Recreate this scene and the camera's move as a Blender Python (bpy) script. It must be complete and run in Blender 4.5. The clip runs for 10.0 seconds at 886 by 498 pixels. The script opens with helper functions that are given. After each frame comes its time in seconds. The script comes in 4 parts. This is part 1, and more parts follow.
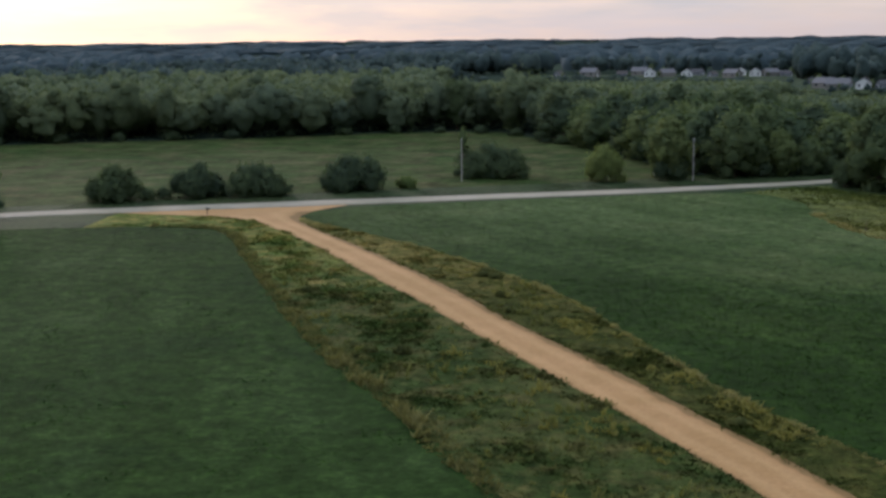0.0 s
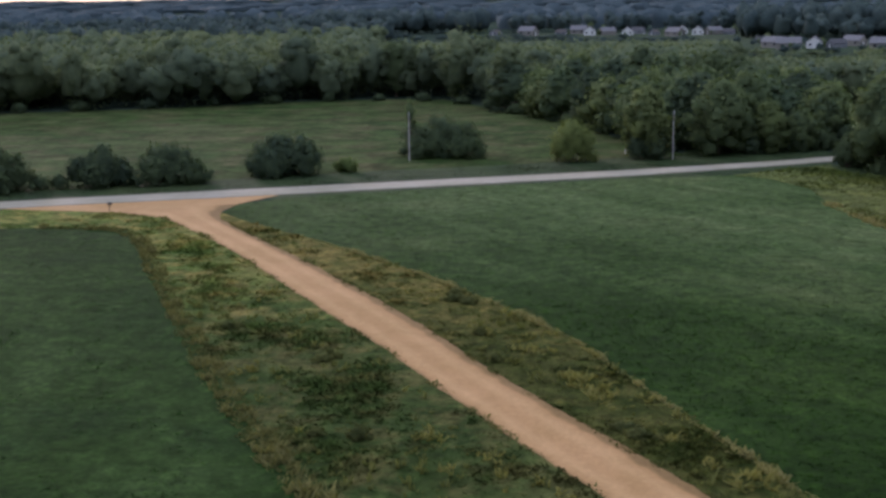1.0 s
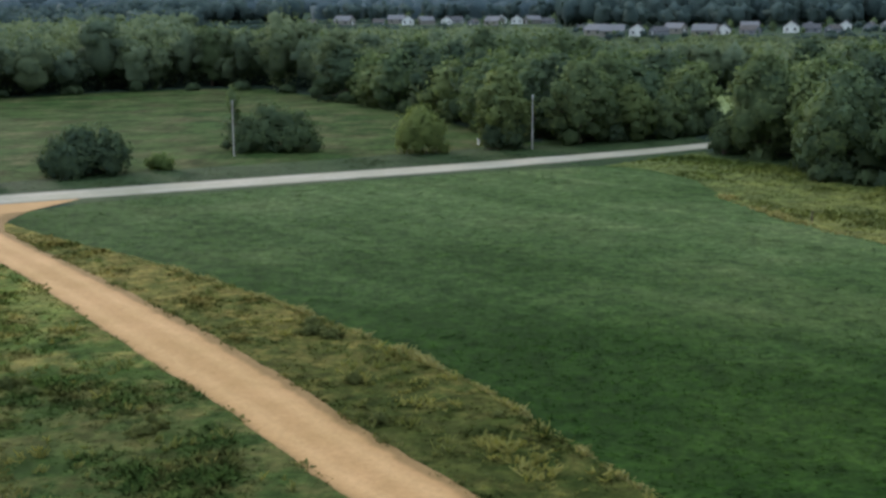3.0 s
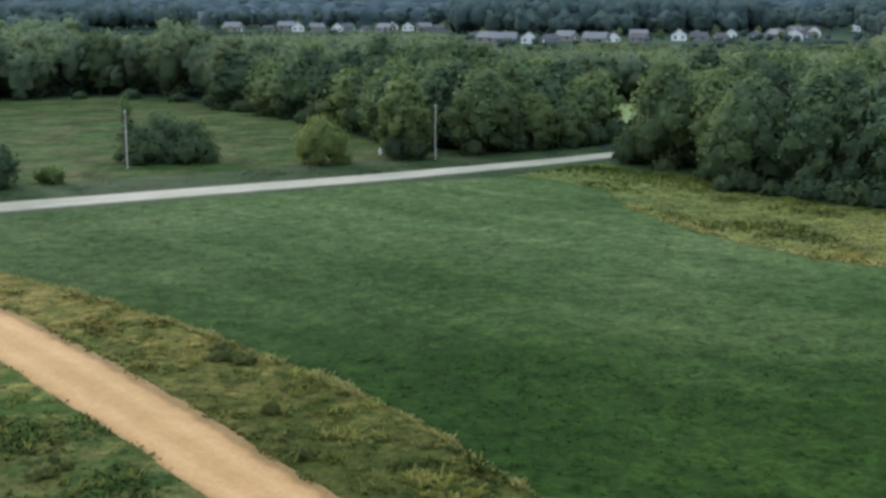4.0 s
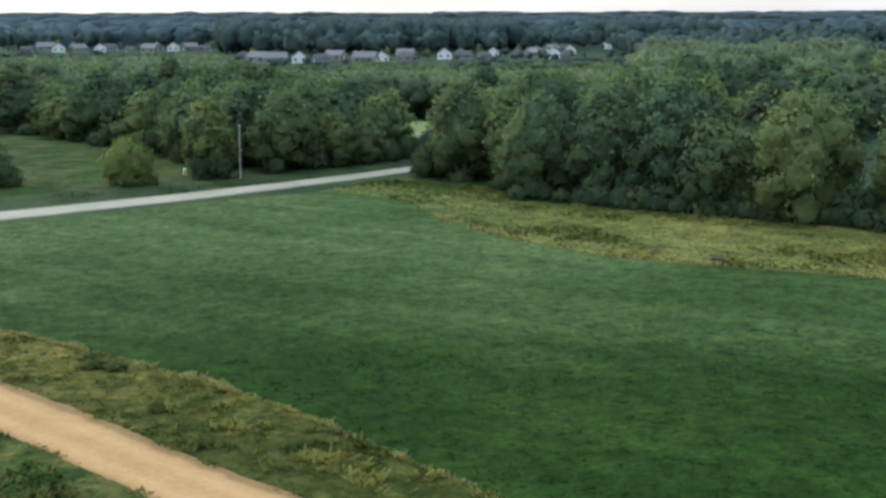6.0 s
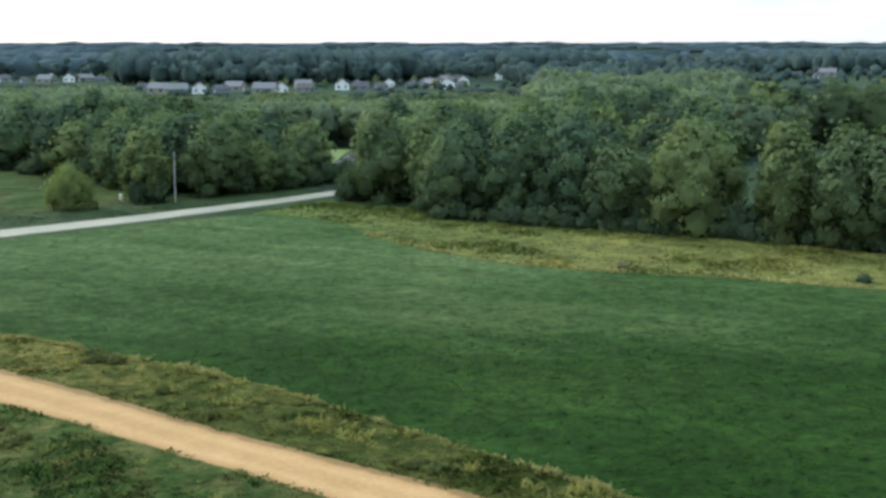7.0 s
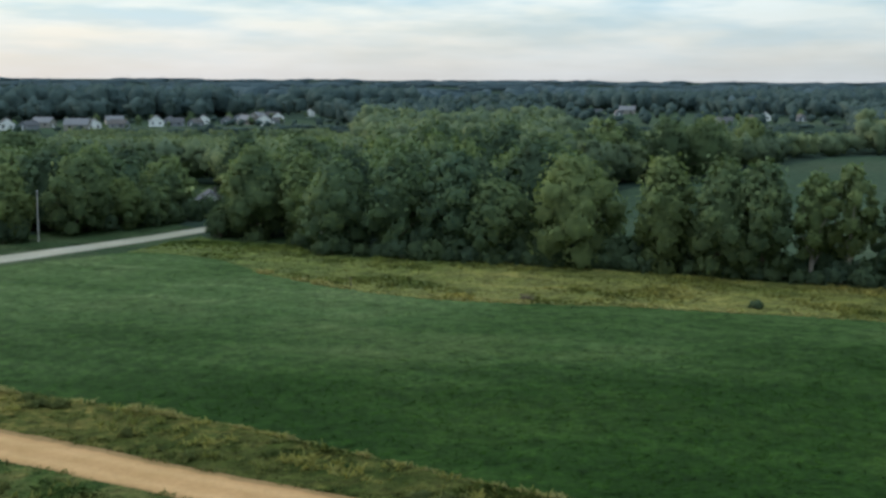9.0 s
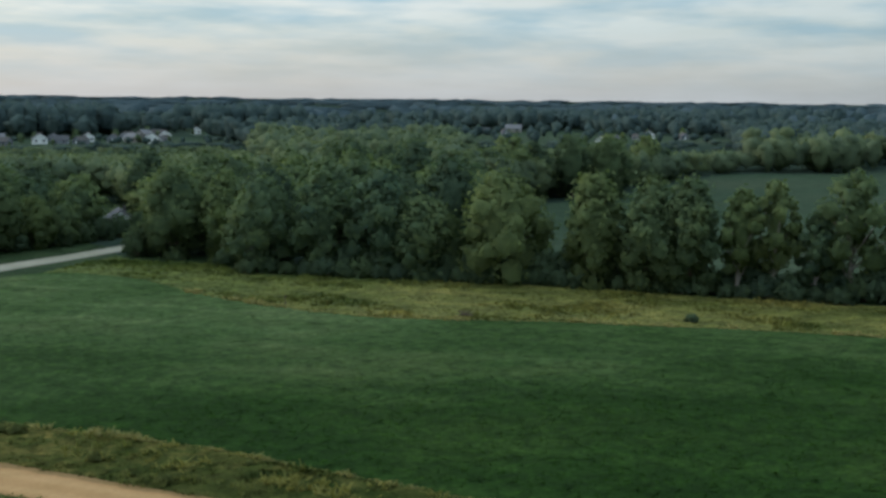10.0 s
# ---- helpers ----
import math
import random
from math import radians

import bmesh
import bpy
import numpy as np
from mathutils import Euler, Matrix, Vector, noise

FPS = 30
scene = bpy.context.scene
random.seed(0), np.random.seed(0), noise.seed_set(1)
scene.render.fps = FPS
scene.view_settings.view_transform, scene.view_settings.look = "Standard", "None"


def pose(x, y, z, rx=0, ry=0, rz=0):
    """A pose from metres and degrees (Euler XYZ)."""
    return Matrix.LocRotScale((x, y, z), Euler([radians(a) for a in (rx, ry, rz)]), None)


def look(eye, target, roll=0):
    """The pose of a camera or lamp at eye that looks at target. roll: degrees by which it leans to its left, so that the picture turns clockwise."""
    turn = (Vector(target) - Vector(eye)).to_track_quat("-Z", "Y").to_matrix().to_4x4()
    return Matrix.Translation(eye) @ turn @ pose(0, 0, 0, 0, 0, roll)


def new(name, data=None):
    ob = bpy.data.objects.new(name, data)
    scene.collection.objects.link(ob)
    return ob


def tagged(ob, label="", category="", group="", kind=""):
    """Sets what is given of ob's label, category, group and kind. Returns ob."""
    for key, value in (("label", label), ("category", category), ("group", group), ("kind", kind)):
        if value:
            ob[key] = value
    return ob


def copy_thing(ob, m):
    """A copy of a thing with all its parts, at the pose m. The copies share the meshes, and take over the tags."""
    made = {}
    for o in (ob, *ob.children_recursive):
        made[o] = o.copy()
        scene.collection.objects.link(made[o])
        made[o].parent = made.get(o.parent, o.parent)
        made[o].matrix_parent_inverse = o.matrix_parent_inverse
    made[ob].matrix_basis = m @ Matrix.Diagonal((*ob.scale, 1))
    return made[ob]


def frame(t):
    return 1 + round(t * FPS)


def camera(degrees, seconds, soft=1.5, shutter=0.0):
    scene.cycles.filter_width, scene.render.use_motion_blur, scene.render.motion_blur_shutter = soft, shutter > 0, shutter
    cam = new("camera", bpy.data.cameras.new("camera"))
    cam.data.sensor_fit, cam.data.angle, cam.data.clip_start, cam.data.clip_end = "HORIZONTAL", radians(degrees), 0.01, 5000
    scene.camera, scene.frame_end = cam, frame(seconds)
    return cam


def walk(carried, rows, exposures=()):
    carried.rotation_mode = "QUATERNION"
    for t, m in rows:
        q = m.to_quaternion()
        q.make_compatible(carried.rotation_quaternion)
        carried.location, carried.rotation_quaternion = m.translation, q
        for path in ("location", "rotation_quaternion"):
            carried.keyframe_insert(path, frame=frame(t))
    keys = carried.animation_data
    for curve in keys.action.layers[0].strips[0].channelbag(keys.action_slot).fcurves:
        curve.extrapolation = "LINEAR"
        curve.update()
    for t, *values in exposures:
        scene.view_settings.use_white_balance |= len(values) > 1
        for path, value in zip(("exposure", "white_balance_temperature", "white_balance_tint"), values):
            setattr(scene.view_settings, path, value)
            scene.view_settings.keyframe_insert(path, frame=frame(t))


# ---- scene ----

from mathutils.geometry import tessellate_polygon

# ---- camera and its flight ----
cam = camera(38.0, 10.0, soft=3.0)
# seconds, x, y, z, yaw, pitch, roll
ROWS = [
    (0, 30.21, -49.58, 28.37, 9.24, -9.36, 0.58),
    (0.25, 28.09, -41.51, 29.64, 8.42, -10.24, 0.75),
    (0.5, 26.09, -33.34, 31.01, 7.51, -11.27, 0.95),
    (0.75, 24.11, -25.29, 30.01, 6.80, -11.33, 0.80),
    (1, 22.33, -17.34, 28.64, 6.09, -11.25, 0.65),
    (1.25, 20.90, -10.37, 27.48, 5.32, -11.31, 0.53),
    (1.5, 19.72, -4.08, 26.68, 4.55, -11.45, 0.42),
    (2, 18.39, 5.35, 25.33, 2.40, -11.65, 0.56),
    (2.4, 17.71, 6.92, 25.19, 0.54, -11.62, 0.55),
    (2.8, 17.03, 8.46, 25.05, -1.32, -11.60, 0.53),
    (3.2, 16.35, 9.97, 24.91, -3.18, -11.57, 0.52),
    (3.5, 15.83, 11.08, 24.81, -4.57, -11.54, 0.51),
    (4, 15.01, 13.29, 25.12, -7.16, -11.33, 0.15),
    (4.5, 14.07, 15.17, 25.27, -9.45, -11.21, 0.24),
    (5, 13.24, 16.15, 24.93, -12.50, -11.31, 0.39),
    (5.5, 10.75, 11.70, 25.46, -15.33, -11.11, 0.23),
    (5.9, 7.86, 6.86, 25.92, -17.31, -10.70, 0.18),
    (6.3, 4.33, 1.62, 26.13, -19.30, -10.12, 0.13),
    (6.7, 0.13, -3.93, 26.52, -21.29, -9.60, 0.08),
    (7, -3.41, -8.13, 26.90, -22.78, -9.25, 0.04),
    (7.5, -7.22, -8.80, 26.91, -24.91, -8.77, -0.05),
    (8, -9.96, -7.05, 26.76, -27.00, -8.19, -0.15),
    (8.5, -12.67, -5.04, 26.80, -29.28, -7.96, -0.40),
    (9, -15.57, -3.04, 26.75, -31.91, -7.60, -0.37),
    (9.5, -18.48, -0.89, 26.60, -34.90, -7.13, -0.42),
    (10, -21.24, 1.42, 26.47, -37.30, -6.74, -0.62),
]
walk(cam, [(t, pose(x, y, z, 90 + p, r, w)) for t, x, y, z, w, p, r in ROWS],
     [(0.0, -0.22, 6200, 26), (0.5, -0.42, 6000, 36), (1.0, -0.05, 6000, 36), (1.5, 0.06, 6050, 32), (2.0, -0.42, 6200, 23), (2.4, -0.25, 6200, 20), (3.5, 0.69, 6080, 17), (4.5, 0.63, 6050, 17), (5.5, 0.63, 6050, 14), (7.0, 0.84, 6000, 10), (7.5, 0.50, 6100, 10), (8.0, 0.14, 6100, 10), (8.5, 0.15, 6050, 10), (9.0, 0.25, 6050, 10), (9.5, 0.17, 6050, 10), (10.0, -0.11, 6000, 9)])


# ---- sky, sun ----
SUN_AZ, SUN_EL = radians(32), radians(13)      # towards the bright part of the sky
SUN_DIR = Vector((-math.sin(SUN_AZ) * math.cos(SUN_EL), math.cos(SUN_AZ) * math.cos(SUN_EL), math.sin(SUN_EL)))
world = bpy.data.worlds.new("sky")
scene.world = world
world.use_nodes = True


def build_sky():
    nt = world.node_tree
    nt.nodes.clear()
    N, L = nt.nodes.new, nt.links.new
    out = N("ShaderNodeOutputWorld")
    clear, cloud, mix = N("ShaderNodeBackground"), N("ShaderNodeBackground"), N("ShaderNodeMixShader")
    sky = N("ShaderNodeTexSky")
    sky.sky_type, sky.sun_disc = "NISHITA", False
    sky.sun_elevation, sky.sun_rotation = SUN_EL, -SUN_AZ
    sky.air_density, sky.dust_density = 1.0, 1.5
    L(sky.outputs[0], clear.inputs[0])
    clear.inputs[1].default_value = 0.12
    tc = N("ShaderNodeTexCoord")
    sep = N("ShaderNodeSeparateXYZ")
    L(tc.outputs["Generated"], sep.inputs[0])

    def maths(op, a, b=None, clamp=False):
        n = N("ShaderNodeMath")
        n.operation, n.use_clamp = op, clamp
        for k, v in enumerate((a, b)):
            if v is None:
                continue
            if isinstance(v, (int, float)):
                n.inputs[k].default_value = v
            else:
                L(v, n.inputs[k])
        return n.outputs[0]
    comb = N("ShaderNodeMapping")
    comb.inputs["Scale"].default_value = (4.2, 4.2, 27.0)
    L(tc.outputs["Generated"], comb.inputs[0])
    noise1 = N("ShaderNodeTexNoise")
    L(comb.outputs[0], noise1.inputs["Vector"])
    noise1.inputs["Scale"].default_value, noise1.inputs["Detail"].default_value = 1.5, 7
    noise1.inputs["Roughness"].default_value = 0.6
    cover = N("ShaderNodeValToRGB")
    cover.color_ramp.elements[0].position, cover.color_ramp.elements[1].position = 0.36, 0.62
    cover.color_ramp.elements[0].color, cover.color_ramp.elements[1].color = (0.82, 0.82, 0.82, 1), (1, 1, 1, 1)
    L(noise1.outputs[0], cover.inputs[0])
    # cloud colour by height above the horizon
    ramp = N("ShaderNodeValToRGB")
    L(maths("MULTIPLY", sep.outputs[2], 1.0), ramp.inputs[0])
    e = ramp.color_ramp.elements
    e[0].position, e[0].color = 0.0, (0.84, 0.82, 0.80, 1)
    e[1].position, e[1].color = 1.0, (2.0, 2.12, 2.28, 1)
    for at, col in ((0.010, (0.87, 0.845, 0.80, 1)), (0.032, (0.88, 0.885, 0.84, 1)), (0.052, (0.87, 0.935, 0.93, 1)), (0.1, (0.98, 1.04, 1.07, 1)), (0.3, (1.15, 1.24, 1.34, 1))):
        k = e.new(at)
        k.color = col
    # bright and grey streaks in the cloud deck
    noise2 = N("ShaderNodeTexNoise")
    L(comb.outputs[0], noise2.inputs["Vector"])
    noise2.inputs["Scale"].default_value, noise2.inputs["Detail"].default_value = 2.6, 6
    streak_ramp = N("ShaderNodeValToRGB")
    streak_ramp.color_ramp.elements[0].position, streak_ramp.color_ramp.elements[1].position = 0.38, 0.64
    streak_ramp.color_ramp.elements[0].color, streak_ramp.color_ramp.elements[1].color = (0.70, 0.86, 0.94, 1), (1.22, 1.17, 1.10, 1)
    L(noise2.outputs[0], streak_ramp.inputs[0])
    streak = streak_ramp.outputs[0]
    tone = N("ShaderNodeMix")
    tone.data_type, tone.blend_type = "RGBA", "MULTIPLY"
    L(maths("MULTIPLY", sep.outputs[2], 16.0, True), tone.inputs[0])
    L(ramp.outputs[0], tone.inputs[6])
    L(streak, tone.inputs[7])
    # glow round the veiled sun
    dot = N("ShaderNodeVectorMath")
    dot.operation = "DOT_PRODUCT"
    L(tc.outputs["Generated"], dot.inputs[0])
    dot.inputs[1].default_value = Vector((SUN_DIR.x, SUN_DIR.y, 0.08)).normalized()
    warmth = N("ShaderNodeValToRGB")
    L(maths("ADD", maths("MULTIPLY", dot.outputs["Value"], 0.5), 0.5), warmth.inputs[0])
    warmth.color_ramp.elements[0].position, warmth.color_ramp.elements[1].position = 0.45, 0.95
    warmth.color_ramp.elements[0].color, warmth.color_ramp.elements[1].color = (0.92, 1.0, 1.02, 1), (1.06, 1.0, 0.93, 1)
    warm = N("ShaderNodeMix")
    warm.data_type, warm.blend_type = "RGBA", "MULTIPLY"
    warm.inputs[0].default_value = 1.0
    L(tone.outputs[2], warm.inputs[6])
    L(warmth.outputs[0], warm.inputs[7])
    near_sun = maths("POWER", maths("MAXIMUM", dot.outputs["Value"], 0.0), 26.0)
    glow = N("ShaderNodeMix")
    glow.data_type = "RGBA"
    L(maths("MULTIPLY", near_sun, 0.85), glow.inputs[0])
    L(warm.outputs[2], glow.inputs[6])
    glow.inputs[7].default_value = (2.0, 1.62, 1.05, 1)
    L(glow.outputs[2], cloud.inputs[0])
    # the sky away from the sun is duller
    L(maths("ADD", maths("MULTIPLY", dot.outputs["Value"], 0.24), 0.66), cloud.inputs[1])
    L(cover.outputs[0], mix.inputs[0])
    L(clear.outputs[0], mix.inputs[1])
    L(cloud.outputs[0], mix.inputs[2])
    L(mix.outputs[0], out.inputs[0])


build_sky()
sun = new("sun", bpy.data.lights.new("sun", "SUN"))
sun.data.energy, sun.data.angle, sun.data.color = 1.6, radians(12), (1.0, 0.90, 0.76)
sun.matrix_world = look(SUN_DIR * 100, (0, 0, 0))


# ---- materials ----
def nodes_of(name, rough=0.9, spec=0.2):
    m = bpy.data.materials.new(name)
    m.use_nodes = True
    nt = m.node_tree
    bsdf = nt.nodes["Principled BSDF"]
    bsdf.inputs["Roughness"].default_value = rough
    bsdf.inputs["Specular IOR Level"].default_value = spec
    return m, nt, bsdf


def noise_of(nt, scale, detail=4, rough=0.55, stretch=None, turn=0.0):
    n = nt.nodes.new("ShaderNodeTexNoise")
    n.inputs["Scale"].default_value, n.inputs["Detail"].default_value, n.inputs["Roughness"].default_value = scale, detail, rough
    g = nt.nodes.new("ShaderNodeNewGeometry")
    if stretch:
        mp = nt.nodes.new("ShaderNodeMapping")
        mp.vector_type = "TEXTURE"
        mp.inputs["Scale"].default_value = tuple(1 / k for k in stretch)
        mp.inputs["Rotation"].default_value = (0, 0, turn)
        nt.links.new(g.outputs["Position"], mp.inputs[0])
        nt.links.new(mp.outputs[0], n.inputs["Vector"])
    else:
        nt.links.new(g.outputs["Position"], n.inputs["Vector"])
    return n.outputs[0]


def ramp_of(nt, fac, stops):
    r = nt.nodes.new("ShaderNodeValToRGB")
    e = r.color_ramp.elements
    e[0].position, e[0].color = stops[0][0], (*stops[0][1], 1)
    e[1].position, e[1].color = stops[-1][0], (*stops[-1][1], 1)
    for at, col in stops[1:-1]:
        e.new(at).color = (*col, 1)
    nt.links.new(fac, r.inputs[0])
    return r.outputs[0]


def mix_of(nt, fac, a, b, blend="MIX"):
    n = nt.nodes.new("ShaderNodeMix")
    n.data_type, n.blend_type = "RGBA", blend
    for k, v in ((0, fac), (6, a), (7, b)):
        if isinstance(v, (int, float)):
            n.inputs[k].default_value = v
        elif isinstance(v, tuple):
            n.inputs[k].default_value = (*v, 1)
        else:
            nt.links.new(v, n.inputs[k])
    return n.outputs[2]


def bump_of(nt, bsdf, height, strength, distance):
    b = nt.nodes.new("ShaderNodeBump")
    b.inputs["Strength"].default_value, b.inputs["Distance"].default_value = strength, distance
    nt.links.new(height, b.inputs["Height"])
    nt.links.new(b.outputs[0], bsdf.inputs["Normal"])


def attr_of(nt, name):
    a = nt.nodes.new("ShaderNodeAttribute")
    a.attribute_name = name
    return a.outputs["Fac"]


def ground_material(name, dark, mid, light, big=0.03, fine=1.6, bands=None, turn=0.0, bump=0.35, accent=None, rough=0.75, spec=0.25, sheen=0.0, mottle=0.0, zone=None):
    """Grass or crop: broad patches, optional swaths, fine mottling and relief."""
    m, nt, bsdf = nodes_of(name, rough, spec)
    broad = noise_of(nt, big, 5, 0.6)
    col = ramp_of(nt, broad, [(0.32, dark), (0.5, mid), (0.68, light)])
    if bands:
        sw = noise_of(nt, 1.0, 3, 0.5, bands, turn)
        col = mix_of(nt, 0.42, col, ramp_of(nt, sw, [(0.34, (0.70, 0.72, 0.70)), (0.5, (0.95, 0.97, 0.95)), (0.68, (1.75, 1.5, 1.8))]), "MULTIPLY")
    if accent:
        patch = noise_of(nt, big * 4.3, 4, 0.7)
        col = mix_of(nt, ramp_of(nt, patch, [(0.47, (0, 0, 0)), (0.64, (1, 1, 1))]), col, accent)
    grain = noise_of(nt, fine, 6, 0.7)
    col = mix_of(nt, 0.85, col, ramp_of(nt, grain, [(0.3, (0.48, 0.50, 0.47)), (0.52, (1.0, 1.0, 1.0)), (0.74, (1.6, 1.55, 1.45))]), "MULTIPLY")
    if mottle:
        clumps = noise_of(nt, mottle, 4, 0.7)
        col = mix_of(nt, 0.9, col, ramp_of(nt, clumps, [(0.34, (0.55, 0.58, 0.55)), (0.5, (1.0, 1.0, 1.0)), (0.66, (1.5, 1.45, 1.4))]), "MULTIPLY")
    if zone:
        # growth, and on crop painted sheen, differs between the field's two ends
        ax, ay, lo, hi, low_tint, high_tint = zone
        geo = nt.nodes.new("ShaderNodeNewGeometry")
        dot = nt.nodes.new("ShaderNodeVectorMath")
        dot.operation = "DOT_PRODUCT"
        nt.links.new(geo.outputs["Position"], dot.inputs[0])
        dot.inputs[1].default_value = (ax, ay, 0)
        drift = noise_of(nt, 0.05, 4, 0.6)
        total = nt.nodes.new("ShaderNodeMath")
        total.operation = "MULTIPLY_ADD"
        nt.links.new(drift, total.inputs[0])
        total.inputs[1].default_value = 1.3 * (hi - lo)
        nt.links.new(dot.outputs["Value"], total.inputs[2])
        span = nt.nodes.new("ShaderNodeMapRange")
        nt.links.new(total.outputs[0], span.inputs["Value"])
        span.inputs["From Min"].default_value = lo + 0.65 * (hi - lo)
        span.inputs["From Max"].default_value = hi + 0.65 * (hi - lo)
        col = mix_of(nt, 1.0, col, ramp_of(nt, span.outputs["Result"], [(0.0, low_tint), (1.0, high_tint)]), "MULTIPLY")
    col = mix_of(nt, 1.0, col, ramp_of(nt, attr_of(nt, "tone"), [(0.0, (0.68, 0.70, 0.70)), (0.5, (1.0, 1.0, 1.0)), (1.0, (1.6, 1.52, 1.32))]), "MULTIPLY")
    nt.links.new(col, bsdf.inputs["Base Color"])
    if sheen:
        bsdf.inputs["Sheen Weight"].default_value, bsdf.inputs["Sheen Roughness"].default_value = sheen, 0.45
        bsdf.inputs["Sheen Tint"].default_value = (0.45, 0.80, 0.50, 1)
    bump_of(nt, bsdf, grain, bump, 0.4)
    return m


def leaf_material(name, dark, light, spread=0.35, rough=0.6):
    """Foliage: tone differs from plant to plant and from leaf to leaf."""
    m, nt, bsdf = nodes_of(name, max(rough, 0.9), 0.02)
    tone = attr_of(nt, "tone")
    info = nt.nodes.new("ShaderNodeObjectInfo")
    geo = nt.nodes.new("ShaderNodeNewGeometry")
    add = nt.nodes.new("ShaderNodeMath")
    add.operation = "MULTIPLY_ADD"
    nt.links.new(geo.outputs["Random Per Island"], add.inputs[0])
    add.inputs[1].default_value = spread
    nt.links.new(tone, add.inputs[2])
    add2 = nt.nodes.new("ShaderNodeMath")
    add2.operation, add2.use_clamp = "MULTIPLY_ADD", True
    nt.links.new(info.outputs["Random"], add2.inputs[0])
    add2.inputs[1].default_value = 0.55
    nt.links.new(add.outputs[0], add2.inputs[2])
    mid = tuple((a + b) / 2 for a, b in zip(dark, light))
    col = ramp_of(nt, add2.outputs[0], [(0.05, dark), (0.5, mid), (1.0, light)])
    mott = noise_of(nt, 0.7, 3, 0.6)
    col = mix_of(nt, 0.7, col, ramp_of(nt, mott, [(0.35, (0.78, 0.8, 0.8)), (0.65, (1.2, 1.16, 1.08))]), "MULTIPLY")
    nt.links.new(col, bsdf.inputs["Base Color"])
    through_leaf, both = nt.nodes.new("ShaderNodeBsdfTranslucent"), nt.nodes.new("ShaderNodeMixShader")
    nt.links.new(mix_of(nt, 1.0, col, (1.35, 1.5, 0.95), "MULTIPLY"), through_leaf.inputs["Color"])
    both.inputs[0].default_value = 0.25
    nt.links.new(bsdf.outputs[0], both.inputs[1])
    nt.links.new(through_leaf.outputs[0], both.inputs[2])
    nt.links.new(both.outputs[0], nt.nodes["Material Output"].inputs["Surface"])
    return m


# the crop's far tint paints low-angle sheen, besides its growth
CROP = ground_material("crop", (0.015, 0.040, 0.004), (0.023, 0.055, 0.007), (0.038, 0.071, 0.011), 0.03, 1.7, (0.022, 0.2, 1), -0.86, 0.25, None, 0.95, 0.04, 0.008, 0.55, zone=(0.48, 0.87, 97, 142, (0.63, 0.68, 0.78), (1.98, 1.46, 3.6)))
CROP_LEFT = ground_material("hay_crop", (0.013, 0.032, 0.009), (0.018, 0.042, 0.009), (0.028, 0.056, 0.016), 0.035, 1.5, (0.03, 0.2, 1), -1.2, 0.25, None, 0.95, 0.02, 0.006, 0.5)
MEADOW = ground_material("meadow_grass", (0.024, 0.054, 0.015), (0.036, 0.062, 0.018), (0.054, 0.073, 0.027), 0.022, 0.8, (0.02, 0.16, 1), 0.35, 0.3, (0.066, 0.070, 0.030), 0.95, 0.02, 0.0, 0.15)
VERGE = ground_material("verge_growth", (0.034, 0.052, 0.015), (0.062, 0.070, 0.021), (0.104, 0.096, 0.034), 0.11, 1.3, None, 0, 0.4, (0.122, 0.106, 0.037), 0.95, 0.02, 0.0, 0.5, zone=(0.2, 0.98, 83, 109, (0.54, 0.64, 0.50), (1.42, 1.28, 1.10)))
VERGE_GREEN = ground_material("verge_growth_green", (0.030, 0.058, 0.016), (0.054, 0.082, 0.023), (0.104, 0.114, 0.040), 0.06, 1.3, None, 0, 0.4, (0.120, 0.112, 0.040), 0.95, 0.02, 0.0, 0.45, zone=(0.2, 0.98, 78, 112, (0.68, 0.72, 0.68), (1.75, 1.55, 1.3)))
STRIP = ground_material("dry_prairie", (0.062, 0.080, 0.019), (0.102, 0.112, 0.030), (0.146, 0.144, 0.043), 0.06, 0.9, (0.04, 0.2, 1), -0.9, 0.4, None, 0.9, 0.1, 0.0, 0.3, zone=(-0.3, 0.95, 104, 148, (1.1, 1.05, 1.0), (0.80, 0.95, 0.84)))
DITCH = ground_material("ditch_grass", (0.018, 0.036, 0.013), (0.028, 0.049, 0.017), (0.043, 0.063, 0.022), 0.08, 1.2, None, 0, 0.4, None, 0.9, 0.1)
LAWN = ground_material("lawn", (0.128, 0.176, 0.048), (0.160, 0.208, 0.060), (0.192, 0.232, 0.080), 0.05, 1.0)
FAR_LAND = ground_material("far_land", (0.024, 0.038, 0.028), (0.034, 0.051, 0.038), (0.050, 0.070, 0.050), 0.006, 0.15, rough=1.0, spec=0.0)
FAR_FIELD = ground_material("far_field", (0.032, 0.056, 0.032), (0.042, 0.064, 0.038), (0.054, 0.071, 0.042), 0.012, 0.3, rough=1.0, spec=0.02)


